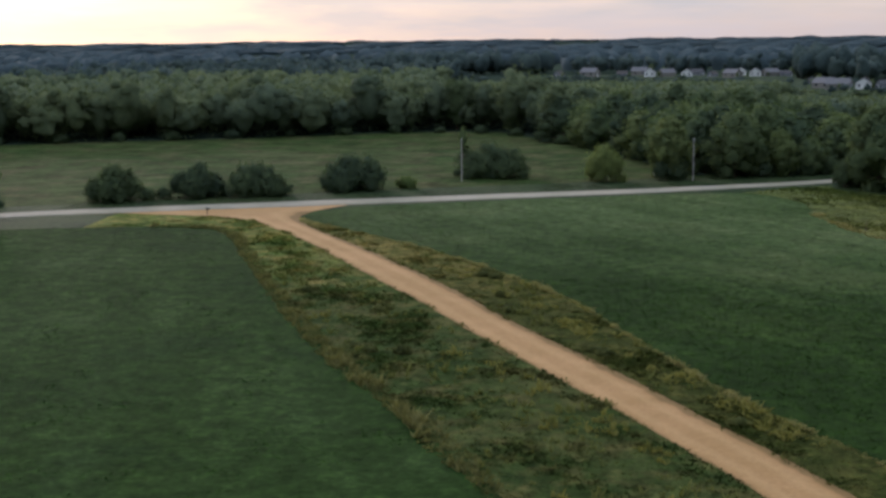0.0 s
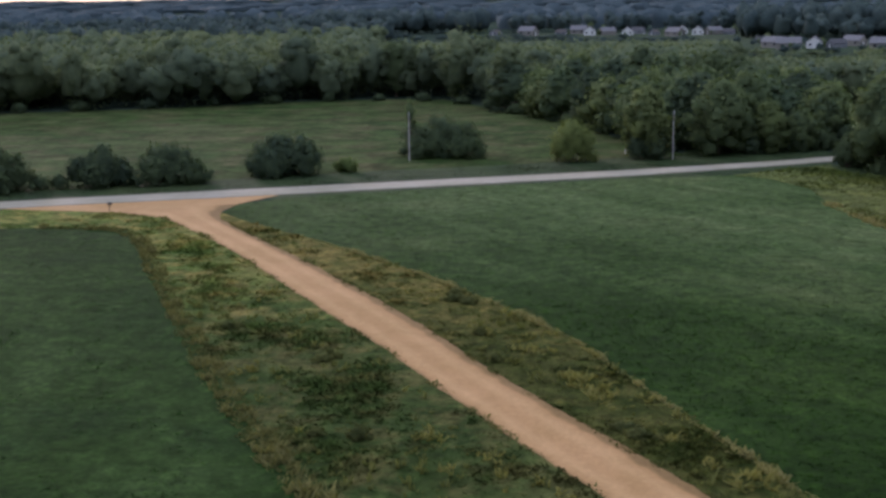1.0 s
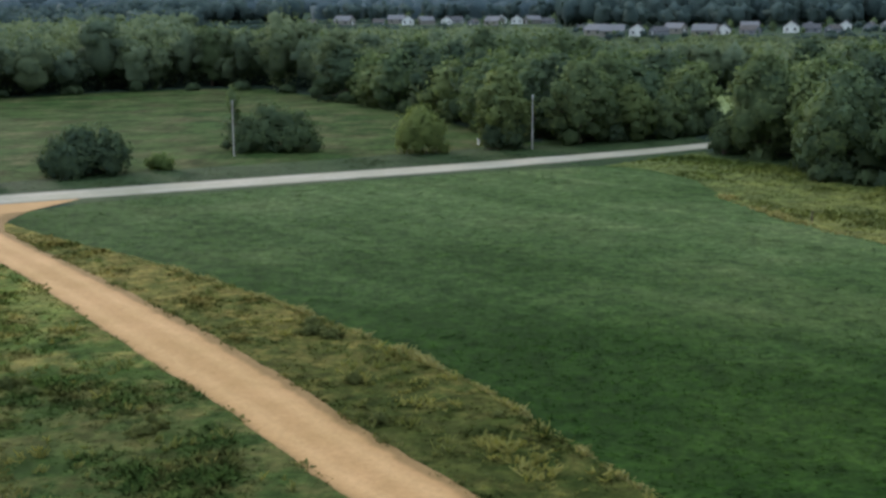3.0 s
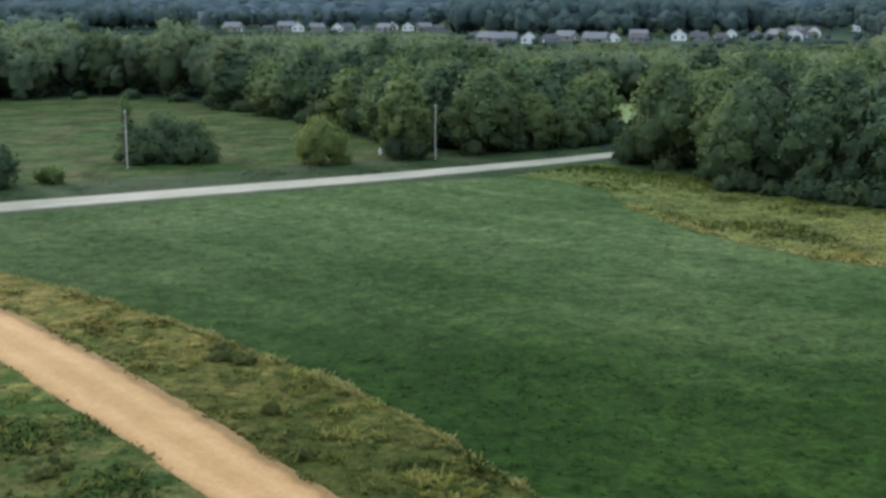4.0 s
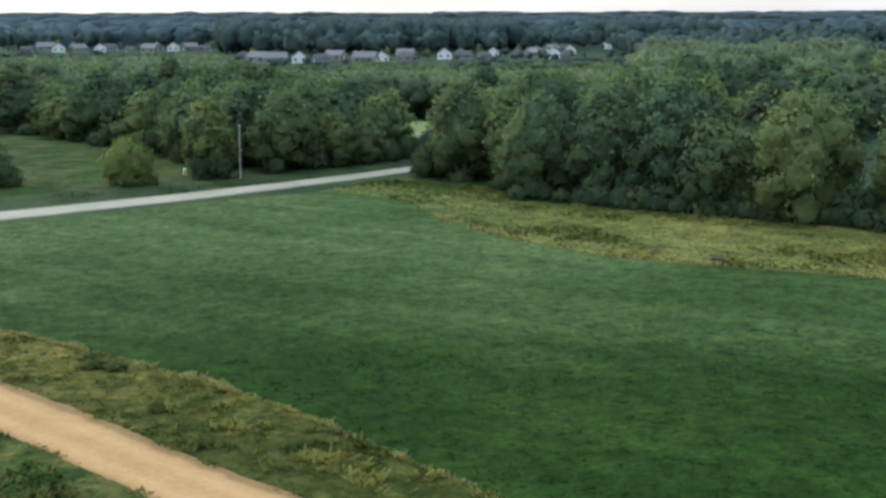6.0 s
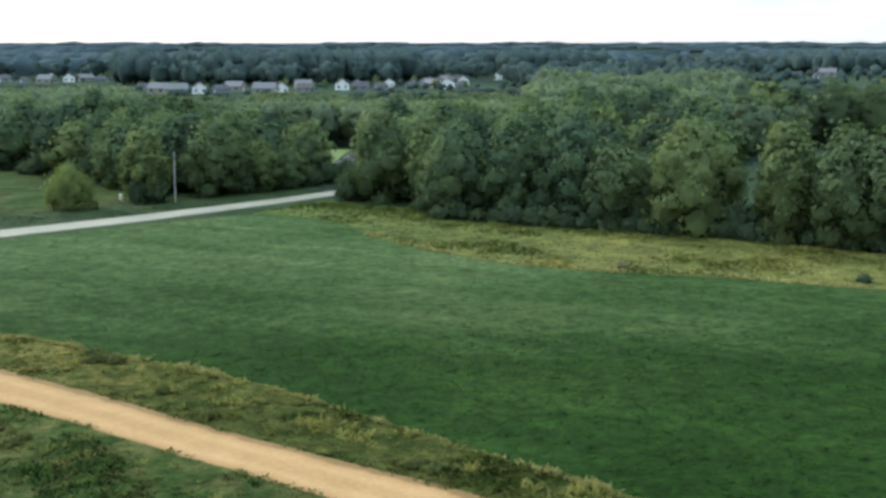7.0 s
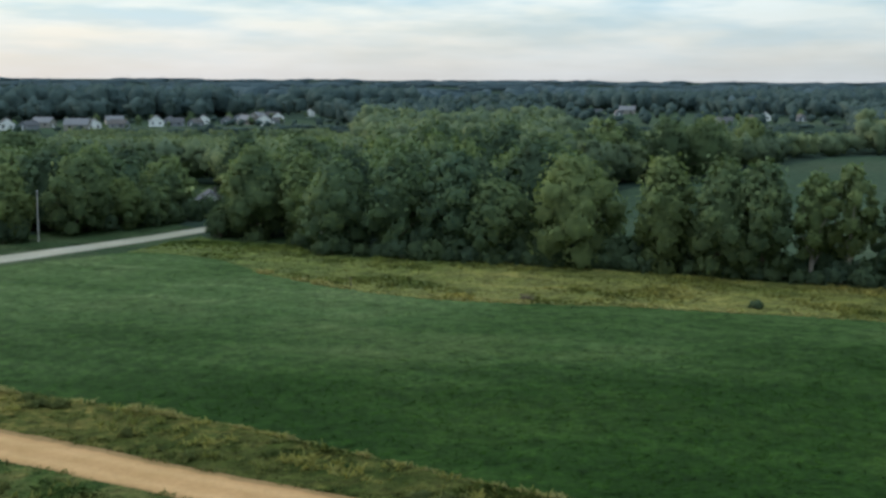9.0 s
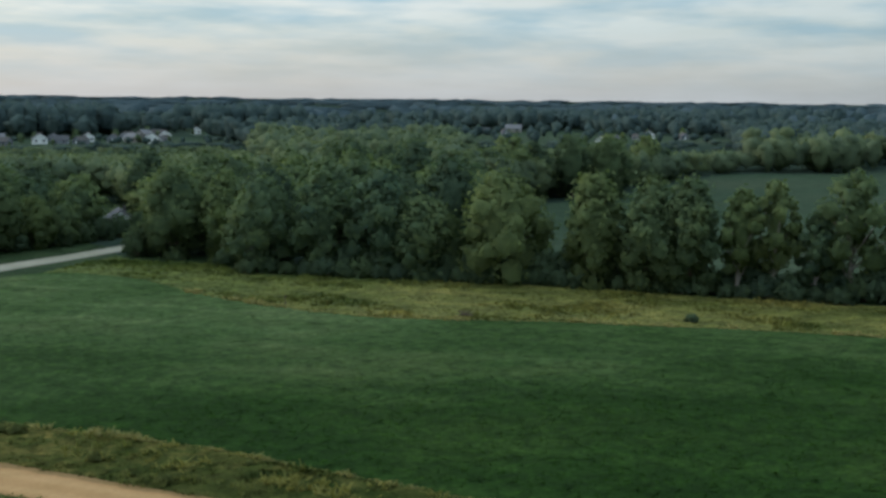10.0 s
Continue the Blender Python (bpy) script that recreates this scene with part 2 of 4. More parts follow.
def road_material(name, base, track, edge, grain_scale):
    m, nt, bsdf = nodes_of(name, 0.95, 0.15)
    across = attr_of(nt, "across")
    wob = noise_of(nt, 0.35, 4, 0.6)
    mx = nt.nodes.new("ShaderNodeMath")
    mx.operation = "MULTIPLY_ADD"
    nt.links.new(wob, mx.inputs[0])
    mx.inputs[1].default_value = 0.22
    nt.links.new(across, mx.inputs[2])
    col = ramp_of(nt, mx.outputs[0], [(0.06, edge), (0.18, base), (0.32, track), (0.46, base), (0.60, base), (0.76, track), (0.92, base), (1.0, edge)])
    big = noise_of(nt, 0.12, 5, 0.65)
    col = mix_of(nt, 0.8, col, ramp_of(nt, big, [(0.3, (0.82, 0.82, 0.66)), (0.7, (1.15, 1.13, 1.1))]), "MULTIPLY")
    grain = noise_of(nt, grain_scale, 6, 0.75)
    col = mix_of(nt, 0.7, col, ramp_of(nt, grain, [(0.3, (0.75, 0.75, 0.75)), (0.7, (1.2, 1.2, 1.2))]), "MULTIPLY")
    nt.links.new(col, bsdf.inputs["Base Color"])
    bump_of(nt, bsdf, grain, 0.35, 0.08)
    return m


DIRT = road_material("gravel_dirt", (0.362, 0.216, 0.098), (0.416, 0.258, 0.124), (0.200, 0.124, 0.052), 3.0)
ASPHALT = road_material("weathered_asphalt", (0.290, 0.272, 0.222), (0.318, 0.300, 0.250), (0.184, 0.175, 0.145), 2.5)

LEAF = leaf_material("tree_leaves", (0.060, 0.102, 0.078), (0.140, 0.180, 0.070), 0.12)
LEAF_FRESH = leaf_material("fresh_tree_leaves", (0.060, 0.102, 0.070), (0.152, 0.188, 0.076), 0.12)
LEAF_LIGHT = leaf_material("willow_leaves", (0.078, 0.122, 0.042), (0.162, 0.198, 0.068), 0.15)
LEAF_DARK = leaf_material("bush_leaves", (0.048, 0.076, 0.058), (0.090, 0.124, 0.058), 0.15)
# woodland greens grow bluer with distance; haze is painted into them
LEAF_FAR = leaf_material("woodland_leaves", (0.064, 0.100, 0.088), (0.146, 0.180, 0.090), 0.12, 0.8)
LEAF_DISTANT_HAZE = leaf_material("hazed_distant_leaves", (0.046, 0.074, 0.080), (0.088, 0.122, 0.112), 0.12, 0.9)
LEAF_HORIZON_HAZE = leaf_material("hazed_horizon_leaves", (0.062, 0.094, 0.110), (0.108, 0.146, 0.164), 0.1, 0.9)
WEED = leaf_material("weeds", (0.046, 0.066, 0.026), (0.130, 0.138, 0.048), 0.3, 0.8)
GOLD = leaf_material("golden_weed_tops", (0.078, 0.092, 0.027), (0.190, 0.178, 0.056), 0.15, 0.85)
DRYWEED = leaf_material("dry_weeds", (0.040, 0.050, 0.018), (0.185, 0.172, 0.070), 0.4, 0.85)
STRAW = leaf_material("straw", (0.120, 0.122, 0.046), (0.270, 0.240, 0.105), 0.2, 0.9)
BLOSSOM = leaf_material("blossom", (0.30, 0.30, 0.26), (0.42, 0.42, 0.37))


def plain_material(name, col, rough=0.8, spec=0.3, scale=3.0, amount=0.25, bump=0.15, stretch=None):
    m, nt, bsdf = nodes_of(name, rough, spec)
    n = noise_of(nt, scale, 5, 0.65, stretch)
    lo, hi = tuple(c * (1 - amount) for c in col), tuple(min(1, c * (1 + amount)) for c in col)
    nt.links.new(ramp_of(nt, n, [(0.3, lo), (0.7, hi)]), bsdf.inputs["Base Color"])
    bump_of(nt, bsdf, n, bump, 0.03)
    return m


BARK = plain_material("bark", (0.12, 0.095, 0.07), 0.95, 0.1, 2.5, 0.4, 0.6, (4, 4, 0.7))
BARK_PALE = plain_material("pale_bark", (0.26, 0.23, 0.19), 0.95, 0.1, 2.5, 0.4, 0.6, (4, 4, 0.7))
POLE_WOOD = plain_material("weathered_pole_wood", (0.42, 0.40, 0.37), 0.9, 0.2, 2.0, 0.25, 0.4, (6, 6, 0.4))
METAL = plain_material("galvanised_metal", (0.45, 0.46, 0.47), 0.5, 0.5)
BLACK = plain_material("black_paint", (0.025, 0.025, 0.028), 0.6, 0.4)
WHITE = plain_material("white_paint", (0.78, 0.78, 0.75), 0.6, 0.3, 2.0, 0.05)
SIDINGS = [plain_material("white_siding", (0.74, 0.74, 0.72), 0.7, 0.3, 1.0, 0.08),
           plain_material("grey_siding", (0.20, 0.21, 0.23), 0.7, 0.3, 1.0, 0.1),
           plain_material("tan_siding", (0.24, 0.225, 0.20), 0.7, 0.3, 1.0, 0.1)]
ROOFS = [plain_material("grey_shingles", (0.085, 0.087, 0.094), 0.9, 0.2, 1.5, 0.25),
         plain_material("brown_shingles", (0.095, 0.088, 0.084), 0.9, 0.2, 1.5, 0.25),
         plain_material("pale_shingles", (0.160, 0.162, 0.170), 0.8, 0.2, 1.5, 0.2)]
PANE = plain_material("dark_window_glass", (0.03, 0.035, 0.045), 0.15, 0.6, 0.5, 0.1, 0.0)


# ---- mesh helpers ----
class Heap:
    """Gathers vertices and faces, with one tone and, for foliage, one direction a vertex."""

    def __init__(self):
        self.v, self.f, self.t, self.d, self.n = [], [], [], [], 0

    def add(self, verts, faces, tone=0.5, facing=None):
        verts = np.asarray(verts, float)
        faces = np.asarray(faces, int)
        self.v.append(verts)
        self.f.append(faces + self.n)
        self.t.append(np.broadcast_to(np.asarray(tone, float), (len(verts),)))
        if facing is not None:
            self.d.append(facing)
        self.n += len(verts)

    def mesh(self, name, material, smooth=False, attribute="tone"):
        me = bpy.data.meshes.new(name)
        faces = [tuple(q) for block in self.f for q in block.tolist()]
        me.from_pydata(np.concatenate(self.v).tolist(), [], faces)
        a = me.attributes.new(attribute, "FLOAT", "POINT")
        a.data.foreach_set("value", np.concatenate(self.t).astype(np.float32))
        if smooth:
            me.polygons.foreach_set("use_smooth", np.ones(len(me.polygons), bool))
        if len(self.d) == len(self.v):
            a = me.attributes.new("custom_normal", "FLOAT_VECTOR", "POINT")
            a.data.foreach_set("vector", unit(np.concatenate(self.d)).astype(np.float32).ravel())
        me.materials.append(material)
        me.update()
        return me


def part(name, data, parent, label=""):
    ob = new(name, data)
    ob.parent = parent
    return tagged(ob, label)


def thing(name, label, category, group="", kind=""):
    return tagged(new(name), label, category, group, kind)


def setting(name, data, label, category):
    return tagged(new(name, data), label, category, kind="structure")


def bm_mesh(name, bm, material):
    me = bpy.data.meshes.new(name)
    bmesh.ops.recalc_face_normals(bm, faces=bm.faces)
    bm.to_mesh(me)
    bm.free()
    me.materials.append(material)
    return me


def box_into(bm, x, y, z, sx, sy, sz, bevel=0.0):
    made = bmesh.ops.create_cube(bm, size=1.0, matrix=Matrix.LocRotScale((x, y, z), None, (sx, sy, sz)))
    if bevel:
        edges = list({e for v in made["verts"] for e in v.link_edges})
        bmesh.ops.bevel(bm, geom=edges, offset=bevel, segments=1, affect="EDGES")


def tube(path, radii, sides=7):
    """A tapered tube along a path."""
    path = [Vector(p) for p in path]
    verts, faces = [], []
    for i, p in enumerate(path):
        d = (path[min(i + 1, len(path) - 1)] - path[max(i - 1, 0)]).normalized()
        a = d.orthogonal().normalized()
        b = d.cross(a)
        for k in range(sides):
            w = 2 * math.pi * k / sides
            verts.append(p + (a * math.cos(w) + b * math.sin(w)) * radii[i])
    for i in range(len(path) - 1):
        for k in range(sides):
            j = (k + 1) % sides
            faces.append((i * sides + k, i * sides + j, (i + 1) * sides + j, (i + 1) * sides + k))
    return [tuple(v) for v in verts], faces


def ico(level):
    bm = bmesh.new()
    bmesh.ops.create_icosphere(bm, subdivisions=level, radius=1.0)
    v = np.array([q.co[:] for q in bm.verts])
    f = np.array([[q.index for q in g.verts] for g in bm.faces])
    bm.free()
    return v, f


ICO1, ICO2 = ico(1), ico(2)


def unit(a):
    return a / np.maximum(np.linalg.norm(a, axis=-1, keepdims=True), 1e-9)


def cards(rng, centre, normal, size, jitter=0.55):
    """Small bent leaf sprays, one four-sided piece each."""
    n = len(centre)
    nn = unit(normal + rng.normal(0, jitter, (n, 3)))
    a = unit(np.cross(nn, rng.normal(0, 1, (n, 3))))
    b = np.cross(nn, a)
    s = (size * rng.uniform(0.6, 1.3, n))[:, None]
    k = rng.uniform(0.55, 1.0, (n, 4, 1))
    quad = np.stack([centre - a * s * k[:, 0], centre - b * s * 0.7 * k[:, 1], centre + a * s * k[:, 2] - nn * s * 0.25, centre + b * s * 0.7 * k[:, 3]], 1)
    return quad.reshape(-1, 3), np.arange(n * 4).reshape(n, 4)


def crown_heap(rng, lobes, n_cards, size, core=0.8, level=ICO2, heap=None, tone=0.30, rough=0.10, jitter=0.5):
    """A crown: overlapping uneven boughs, covered by sprays of leaves with a ragged outline."""
    heap = heap or Heap()
    c = np.array([q[0] for q in lobes])
    r = np.array([q[1] for q in lobes])
    middle = c.mean(0)
    v, f = level
    for ci, ri in zip(c, r):
        p = ci + v * ri * core * (1 + rng.normal(0, rough, len(v))[:, None])
        soft = 0.6 * v + unit(p - middle)
        soft[:, 2] = np.maximum(soft[:, 2], -0.25)
        heap.add(p, f, tone - 0.04, soft)
    if not n_cards:
        return heap
    area = (r.prod(1)) ** (2 / 3)
    pick = rng.choice(len(lobes), n_cards, p=area / area.sum())
    d = unit(rng.normal(0, 1, (n_cards, 3)) + np.array([0, 0, 0.2]))
    p = c[pick] + d * r[pick] * rng.uniform(0.82, 1.15, n_cards)[:, None]
    deep = np.zeros(n_cards, bool)
    for ci, ri in zip(c, r):
        deep |= (((p - ci) / ri) ** 2).sum(1) < 0.6
    p, d, pick = p[~deep], d[~deep], pick[~deep]
    own = rng.normal(0, 0.10, len(lobes))
    ragged = rng.uniform(0, 1, len(p)) < (0.34 if len(lobes) > 4 else 0.03)
    p[ragged] += (d[ragged] + np.array([0, 0, 0.4])) * r[pick[ragged]].mean(1)[:, None] * rng.uniform(0.05, 0.28, (ragged.sum(), 1))
    out = unit(p - middle)
    shade = tone + own[pick] + rng.normal(0, 0.09, len(p))
    soft[:, 2] = np.maximum(soft[:, 2], -0.25)
    q, f = cards(rng, p, d + 0.35 * out + np.array([0, 0, 0.3]), size, jitter)
    soft = 0.55 * d + out + np.array([0, 0, 0.12]) + rng.normal(0, 0.30, (len(p), 3))
    heap.add(q, f, np.repeat(shade, 4), np.repeat(soft, 4, 0))
    return heap


# ---- plants ----
def boughs(rng, h, w, z0, n, full=0.62):
    """Leafy boughs over an uneven egg-shaped crown, denser above, with a filling inside."""
    lobes = []
    lean = rng.normal(0, 0.05 * w, 2)
    wob = rng.uniform(0, 6.28, 3)
    for i in range(n):
        u = ((i + rng.uniform(0.1, 0.9)) / n) ** 0.85
        ang = i * 2.4 + rng.uniform(-0.5, 0.5)
        env = math.sin(math.pi * (0.16 + 0.80 * u)) ** 0.7 * (1 + 0.16 * math.sin(2 * ang + wob[0]) + 0.13 * math.sin(3 * ang + wob[1] + 4 * u))
        rr = w * rng.uniform(0.105, 0.185) * (1.1 - 0.35 * u)
        reach = max(0.0, w * 0.5 * env - rr * 0.8) * rng.uniform(0.75, 1.0)
        z = z0 + (h - z0) * (0.03 + 0.92 * u) - rr * 0.4
        lobes.append(((math.cos(ang) * reach + lean[0] * u, math.sin(ang) * reach + lean[1] * u, z), (rr, rr, rr * rng.uniform(0.65, 1.0))))
    mid = (h + z0) / 2
    lobes.append(((lean[0] * 0.5, lean[1] * 0.5, mid), (w * 0.5 * full, w * 0.5 * full, (h - z0) * 0.44)))
    top = max(q[0][2] + q[1][2] for q in lobes)
    return [((a[0], a[1], a[2] * h / top), r) for a, r in lobes]


def make_tree(seed, h, w, n_cards, size, leaf, bark, label, category="tree", name="tree", low=0.12, n_lobes=34, full=0.62, group="", tone=0.3):
    """A broad-leaved tree: tapered trunk, limbs to the boughs, a crown of leaf sprays."""
    rng = np.random.default_rng(seed)
    root = thing(name, label, category, group)
    lobes = boughs(rng, h, w, h * low, n_lobes, full)
    wood = Heap()
    r0 = 0.018 * h
    bend = rng.normal(0, 0.25, (4, 2))
    spine = [(0, 0, -0.2), (bend[0][0] * 0.4, bend[0][1] * 0.4, h * 0.2), (bend[1][0], bend[1][1], h * 0.45), (bend[2][0], bend[2][1], h * 0.75)]
    wood.add(*tube(spine, [r0 * 1.4, r0, r0 * 0.7, r0 * 0.25]))
    for (cx, cy, cz), rr in lobes[:-1:2]:
        zs = max(h * 0.14, cz * 0.45)
        f = min(1.0, zs / (h * 0.45))
        wood.add(*tube([(bend[1][0] * f, bend[1][1] * f, zs), (cx * 0.5, cy * 0.5, (zs + cz) / 2 + 0.3), (cx, cy, cz)], [r0 * 0.5, r0 * 0.33, r0 * 0.1], 5))
    part("trunk", wood.mesh("trunk", bark, True), root)
    part("crown", crown_heap(rng, lobes, n_cards, size, 0.8, ICO1, None, tone, 0.15).mesh("crown", leaf, True), root)
    return root


def make_bush(seed, h, w, n_cards, size, leaf, label, name="bush", flowers=0, group="", humps=4):
    """A bush that is leafy to the ground, on a few short stems."""
    rng = np.random.default_rng(seed)
    root = thing(name, label, "bush", group)
    lobes = []
    n = 10
    # one tall mound and, on a large bush, lower ones against it
    mounds = [(0.0, 0.0, w, h)]
    if n_cards > 1000 and humps:
        turn = rng.uniform(0, 6.28)
        mounds = [(0.0, 0.0, w * 0.62, h)]
        for k in range(humps):
            a, out = turn + k * 1.57 + rng.uniform(-0.4, 0.4), w * rng.uniform(0.24, 0.32)
            mounds.append((math.cos(a) * out, math.sin(a) * out, w * rng.uniform(0.48, 0.60), h * rng.uniform(0.50, 0.86)))
    for mx, my, mw, mh in mounds:
        m = (22 if n_cards > 1000 else n) if len(mounds) == 1 else 15 if mh == h else 9
        for i in range(m):
            u = (i + 0.5) / m
            ang = i * 2.4 + rng.uniform(-0.4, 0.4)
            rr = mw * rng.uniform(0.10, 0.18)
            reach = max(0.0, mw / 2 * math.sqrt(max(0.0, 1 - (0.95 * u) ** 2)) * rng.uniform(0.8, 1.1) - rr * 0.8)
            lobes.append(((mx + math.cos(ang) * reach, my + math.sin(ang) * reach, mh * (0.10 + 0.80 * u * rng.uniform(0.85, 1.05))), (rr, rr, min(rr, mh * 0.3))))
    for mx, my, mw, mh in mounds[1:]:
        lobes.append(((mx, my, mh * 0.40), (mw * 0.38, mw * 0.38, mh * 0.46)))
    lobes.append(((0, 0, h * 0.40), (mounds[0][2] * 0.40, mounds[0][2] * 0.40, h * 0.48)))
    wood = Heap()
    for (cx, cy, cz), rr in lobes[:-1:2]:
        wood.add(*tube([(cx * 0.1, cy * 0.1, -0.1), (cx * 0.5, cy * 0.5, cz * 0.6), (cx, cy, cz)], [0.09, 0.06, 0.02], 5))
    part("stems", wood.mesh("stems", BARK, True), root)
    part("crown", crown_heap(rng, lobes, n_cards, size, 0.72, ICO1, rough=0.2).mesh("crown", leaf, True), root)
    if flowers:
        d = unit(rng.normal(0, 1, (flowers, 3)) + np.array([0, 0, 0.9]))
        c = np.array(lobes[-1][0]) + d * np.array(lobes[-1][1]) * 1.2
        hp = Heap()
        hp.add(*cards(rng, c, d, 0.24))
        part("blossom", hp.mesh("blossom", BLOSSOM), root, "white blossom sprays")
    return root


def place(x, y, turn=0.0, s=1.0, sz=None):
    return Matrix.LocRotScale((x, y, 0), Euler((0, 0, turn)), (s, s, sz or s))


def inside(poly, x, y):
    """Which points lie in a polygon."""
    x, y = np.asarray(x, float), np.asarray(y, float)
    res = np.zeros(x.shape, bool)
    for (x1, y1), (x2, y2) in zip(poly, poly[1:] + poly[:1]):
        if y1 == y2:
            continue
        res ^= ((y1 > y) != (y2 > y)) & (x < (x2 - x1) * (y - y1) / (y2 - y1) + x1)
    return res


# ---- ground and roads: the plan ----
DIRT_L = [(-57, 151.5), (-40.1, 148.6), (-32.7, 145.1), (-26.6, 137.2), (-20, 127.8), (-14.2, 118.6), (-8.2, 108.3), (0.3, 93.8), (6.4, 83.8), (12.4, 72.7), (18.3, 62.4), (22.7, 55.1), (26.4, 48.9), (29.6, 43.3), (32.4, 38.3), (36, 31.6), (46, 12), (61, -18), (83, -60)]
DIRT_R = [(-21.5, 164.2), (-25.4, 156), (-26.3, 150), (-24.4, 144), (-20, 136.8), (-14, 127.8), (-6.8, 116.8), (1.9, 102.9), (10, 88.8), (15.4, 78.2), (21.3, 68.2), (26.7, 59.3), (30.7, 52), (34.1, 45.7), (37.4, 40), (41.4, 32.3), (52, 12), (68, -18), (90, -60)]
PAVE_TOP = [(-200, 86), (-130, 121.5), (-89.7, 142.3), (-71, 152), (-50.3, 161), (-28.3, 169.8), (-5, 178.8), (11, 185), (24.5, 190.2), (45, 199.4), (58.2, 206), (67.3, 211.5), (82, 220.5), (120, 243)]
PAVE_LOW = [(-197, 81), (-127, 116.5), (-86.8, 137.3), (-68.4, 146.6), (-47.5, 155), (-25.5, 163.2), (-3, 172.4), (13, 178.8), (26.8, 184.4), (44.4, 193.1), (57, 200), (65.5, 205), (85, 216), (123, 238)]
VERGE_L = [(-110, 108), (-80, 127.5), (-56.1, 134.6), (-46.1, 136.8), (-34.6, 136.6), (-29.6, 128.4), (-23.2, 113.8), (-16.2, 98), (-8.9, 82.5), (-3.5, 71.4), (1, 62.2), (5.2, 54.5), (9.4, 48.1), (13.3, 40.7), (18.6, 31.5), (30, 10), (45, -18), (67, -60)]
VERGE_R = [(-25.6, 149), (-19.6, 141.5), (-9.8, 131.3), (0.5, 119), (4.8, 113.8), (9, 107.8), (14, 100.2), (18.5, 93.2), (22.2, 87), (25, 79.5), (27.6, 73), (30.5, 66), (33.5, 58.5), (36.9, 51), (39.8, 45.5), (43.2, 40.8), (54, 20), (70, -10), (95, -60)]
STRIP_NEAR = [(46, 187), (51.5, 182.5), (55.5, 172.5), (55.8, 160), (57, 150), (59, 142.5), (61.5, 135.7), (65.5, 127.5), (70.7, 122.5), (75.5, 118.8), (82, 113.2), (88.5, 105.5), (95.5, 98.5), (102, 90), (112, 75), (130, 48), (160, 5)]
STRIP_FAR = [(63.5, 200.5), (63, 192), (70.5, 186), (70.8, 171), (77.6, 162), (85.2, 154), (92, 145.5), (98, 138.5), (103, 131), (107, 124), (110.8, 117.8), (115, 110.5), (120, 103), (127, 95.5), (140, 78), (165, 42), (200, -5)]
MEADOW_BACK = [(-300, 235), (-181, 282), (-153, 280), (-123.8, 294.6), (-86.5, 308), (-55, 328), (-30, 337), (-15, 334), (-5.5, 317), (8, 293), (19, 271), (27.5, 246), (32.5, 231), (37, 217)]


def sheet(name, poly, z, material, label, category):
    tris = tessellate_polygon([[Vector((x, y, 0)) for x, y in poly]])
    h = Heap()
    turned = []
    for t in tris:
        a, b, c = (poly[k] for k in t)
        turned.append(t if (b[0] - a[0]) * (c[1] - a[1]) - (b[1] - a[1]) * (c[0] - a[0]) > 0 else t[::-1])
    h.add([(x, y, z) for x, y in poly], turned)
    return setting(name, h.mesh(name, material), label, category)


def resample(line, n):
    pts = np.array(line, float)
    s = np.concatenate([[0], np.cumsum(np.linalg.norm(np.diff(pts, axis=0), axis=1))])
    u = np.linspace(0, s[-1], n)
    out = np.stack([np.interp(u, s, pts[:, k]) for k in (0, 1)], 1)
    for _ in range(3):
        out[1:-1] = (out[:-2] + 2 * out[1:-1] + out[2:]) / 4
    return out


def road(name, left, right, z, material, label, n, wob):
    """A road bed with cambered top and shoulders that run down into the ground."""
    a, b = resample(left, n), resample(right, n)
    side = unit(b - a)
    ragged = np.array([[noise.fractal(Vector((i * 0.35, e, 0)), 0.7, 2.0, 3) for e in (0.0, 9.0)] for i in range(n)])
    a = a - side * wob * 2.0 * ragged[:, :1]
    b = b + side * wob * 2.0 * ragged[:, 1:]
    k = 10
    us = np.linspace(0, 1, k + 1)
    rows = [np.concatenate([a - side * 0.35, np.full((n, 1), -0.05)], 1)]
    tones = [np.zeros(n)]
    for u in us:
        zz = z + 0.06 * (1 - (2 * u - 1) ** 2)
        rows.append(np.concatenate([a * (1 - u) + b * u, np.full((n, 1), zz)], 1))
        tones.append(np.full(n, u))
    rows.append(np.concatenate([b + side * 0.35, np.full((n, 1), -0.05)], 1))
    tones.append(np.ones(n))
    v = np.stack(rows, 1).reshape(-1, 3)
    t = np.stack(tones, 1).reshape(-1)
    m = k + 3
    f = [(i * m + j, (i + 1) * m + j, (i + 1) * m + j + 1, i * m + j + 1) for i in range(n - 1) for j in range(m - 1)]
    h = Heap()
    h.add(v, f, t)
    me = h.mesh(name, material, False, "across")
    me.flip_normals()
    return setting(name, me, label, "road")


def land(r):
    """Height of the land: level near by, rising a little towards the horizon."""
    return max(0.0, r - 1500) * 0.0042


def ground_sheet():
    """One sheet of land that reaches the horizon."""
    h = Heap()
    radii = [0, 150, 300, 450, 640, 900, 1300, 1800, 2400, 3300, 4000, 4700]
    k = 64
    v = []
    for r in radii:
        v += [(20 + r * math.cos(2 * math.pi * i / k), 120 + r * math.sin(2 * math.pi * i / k), land(r)) for i in range(k)]
    f = [(a * k + i, a * k + (i + 1) % k, (a + 1) * k + (i + 1) % k, (a + 1) * k + i) for a in range(len(radii) - 1) for i in range(k)]
    h.add(v, f)
    me = h.mesh("ground", FAR_LAND)
    me.flip_normals()
    return setting("ground", me, "dark green level farmland that reaches the horizon", "ground")


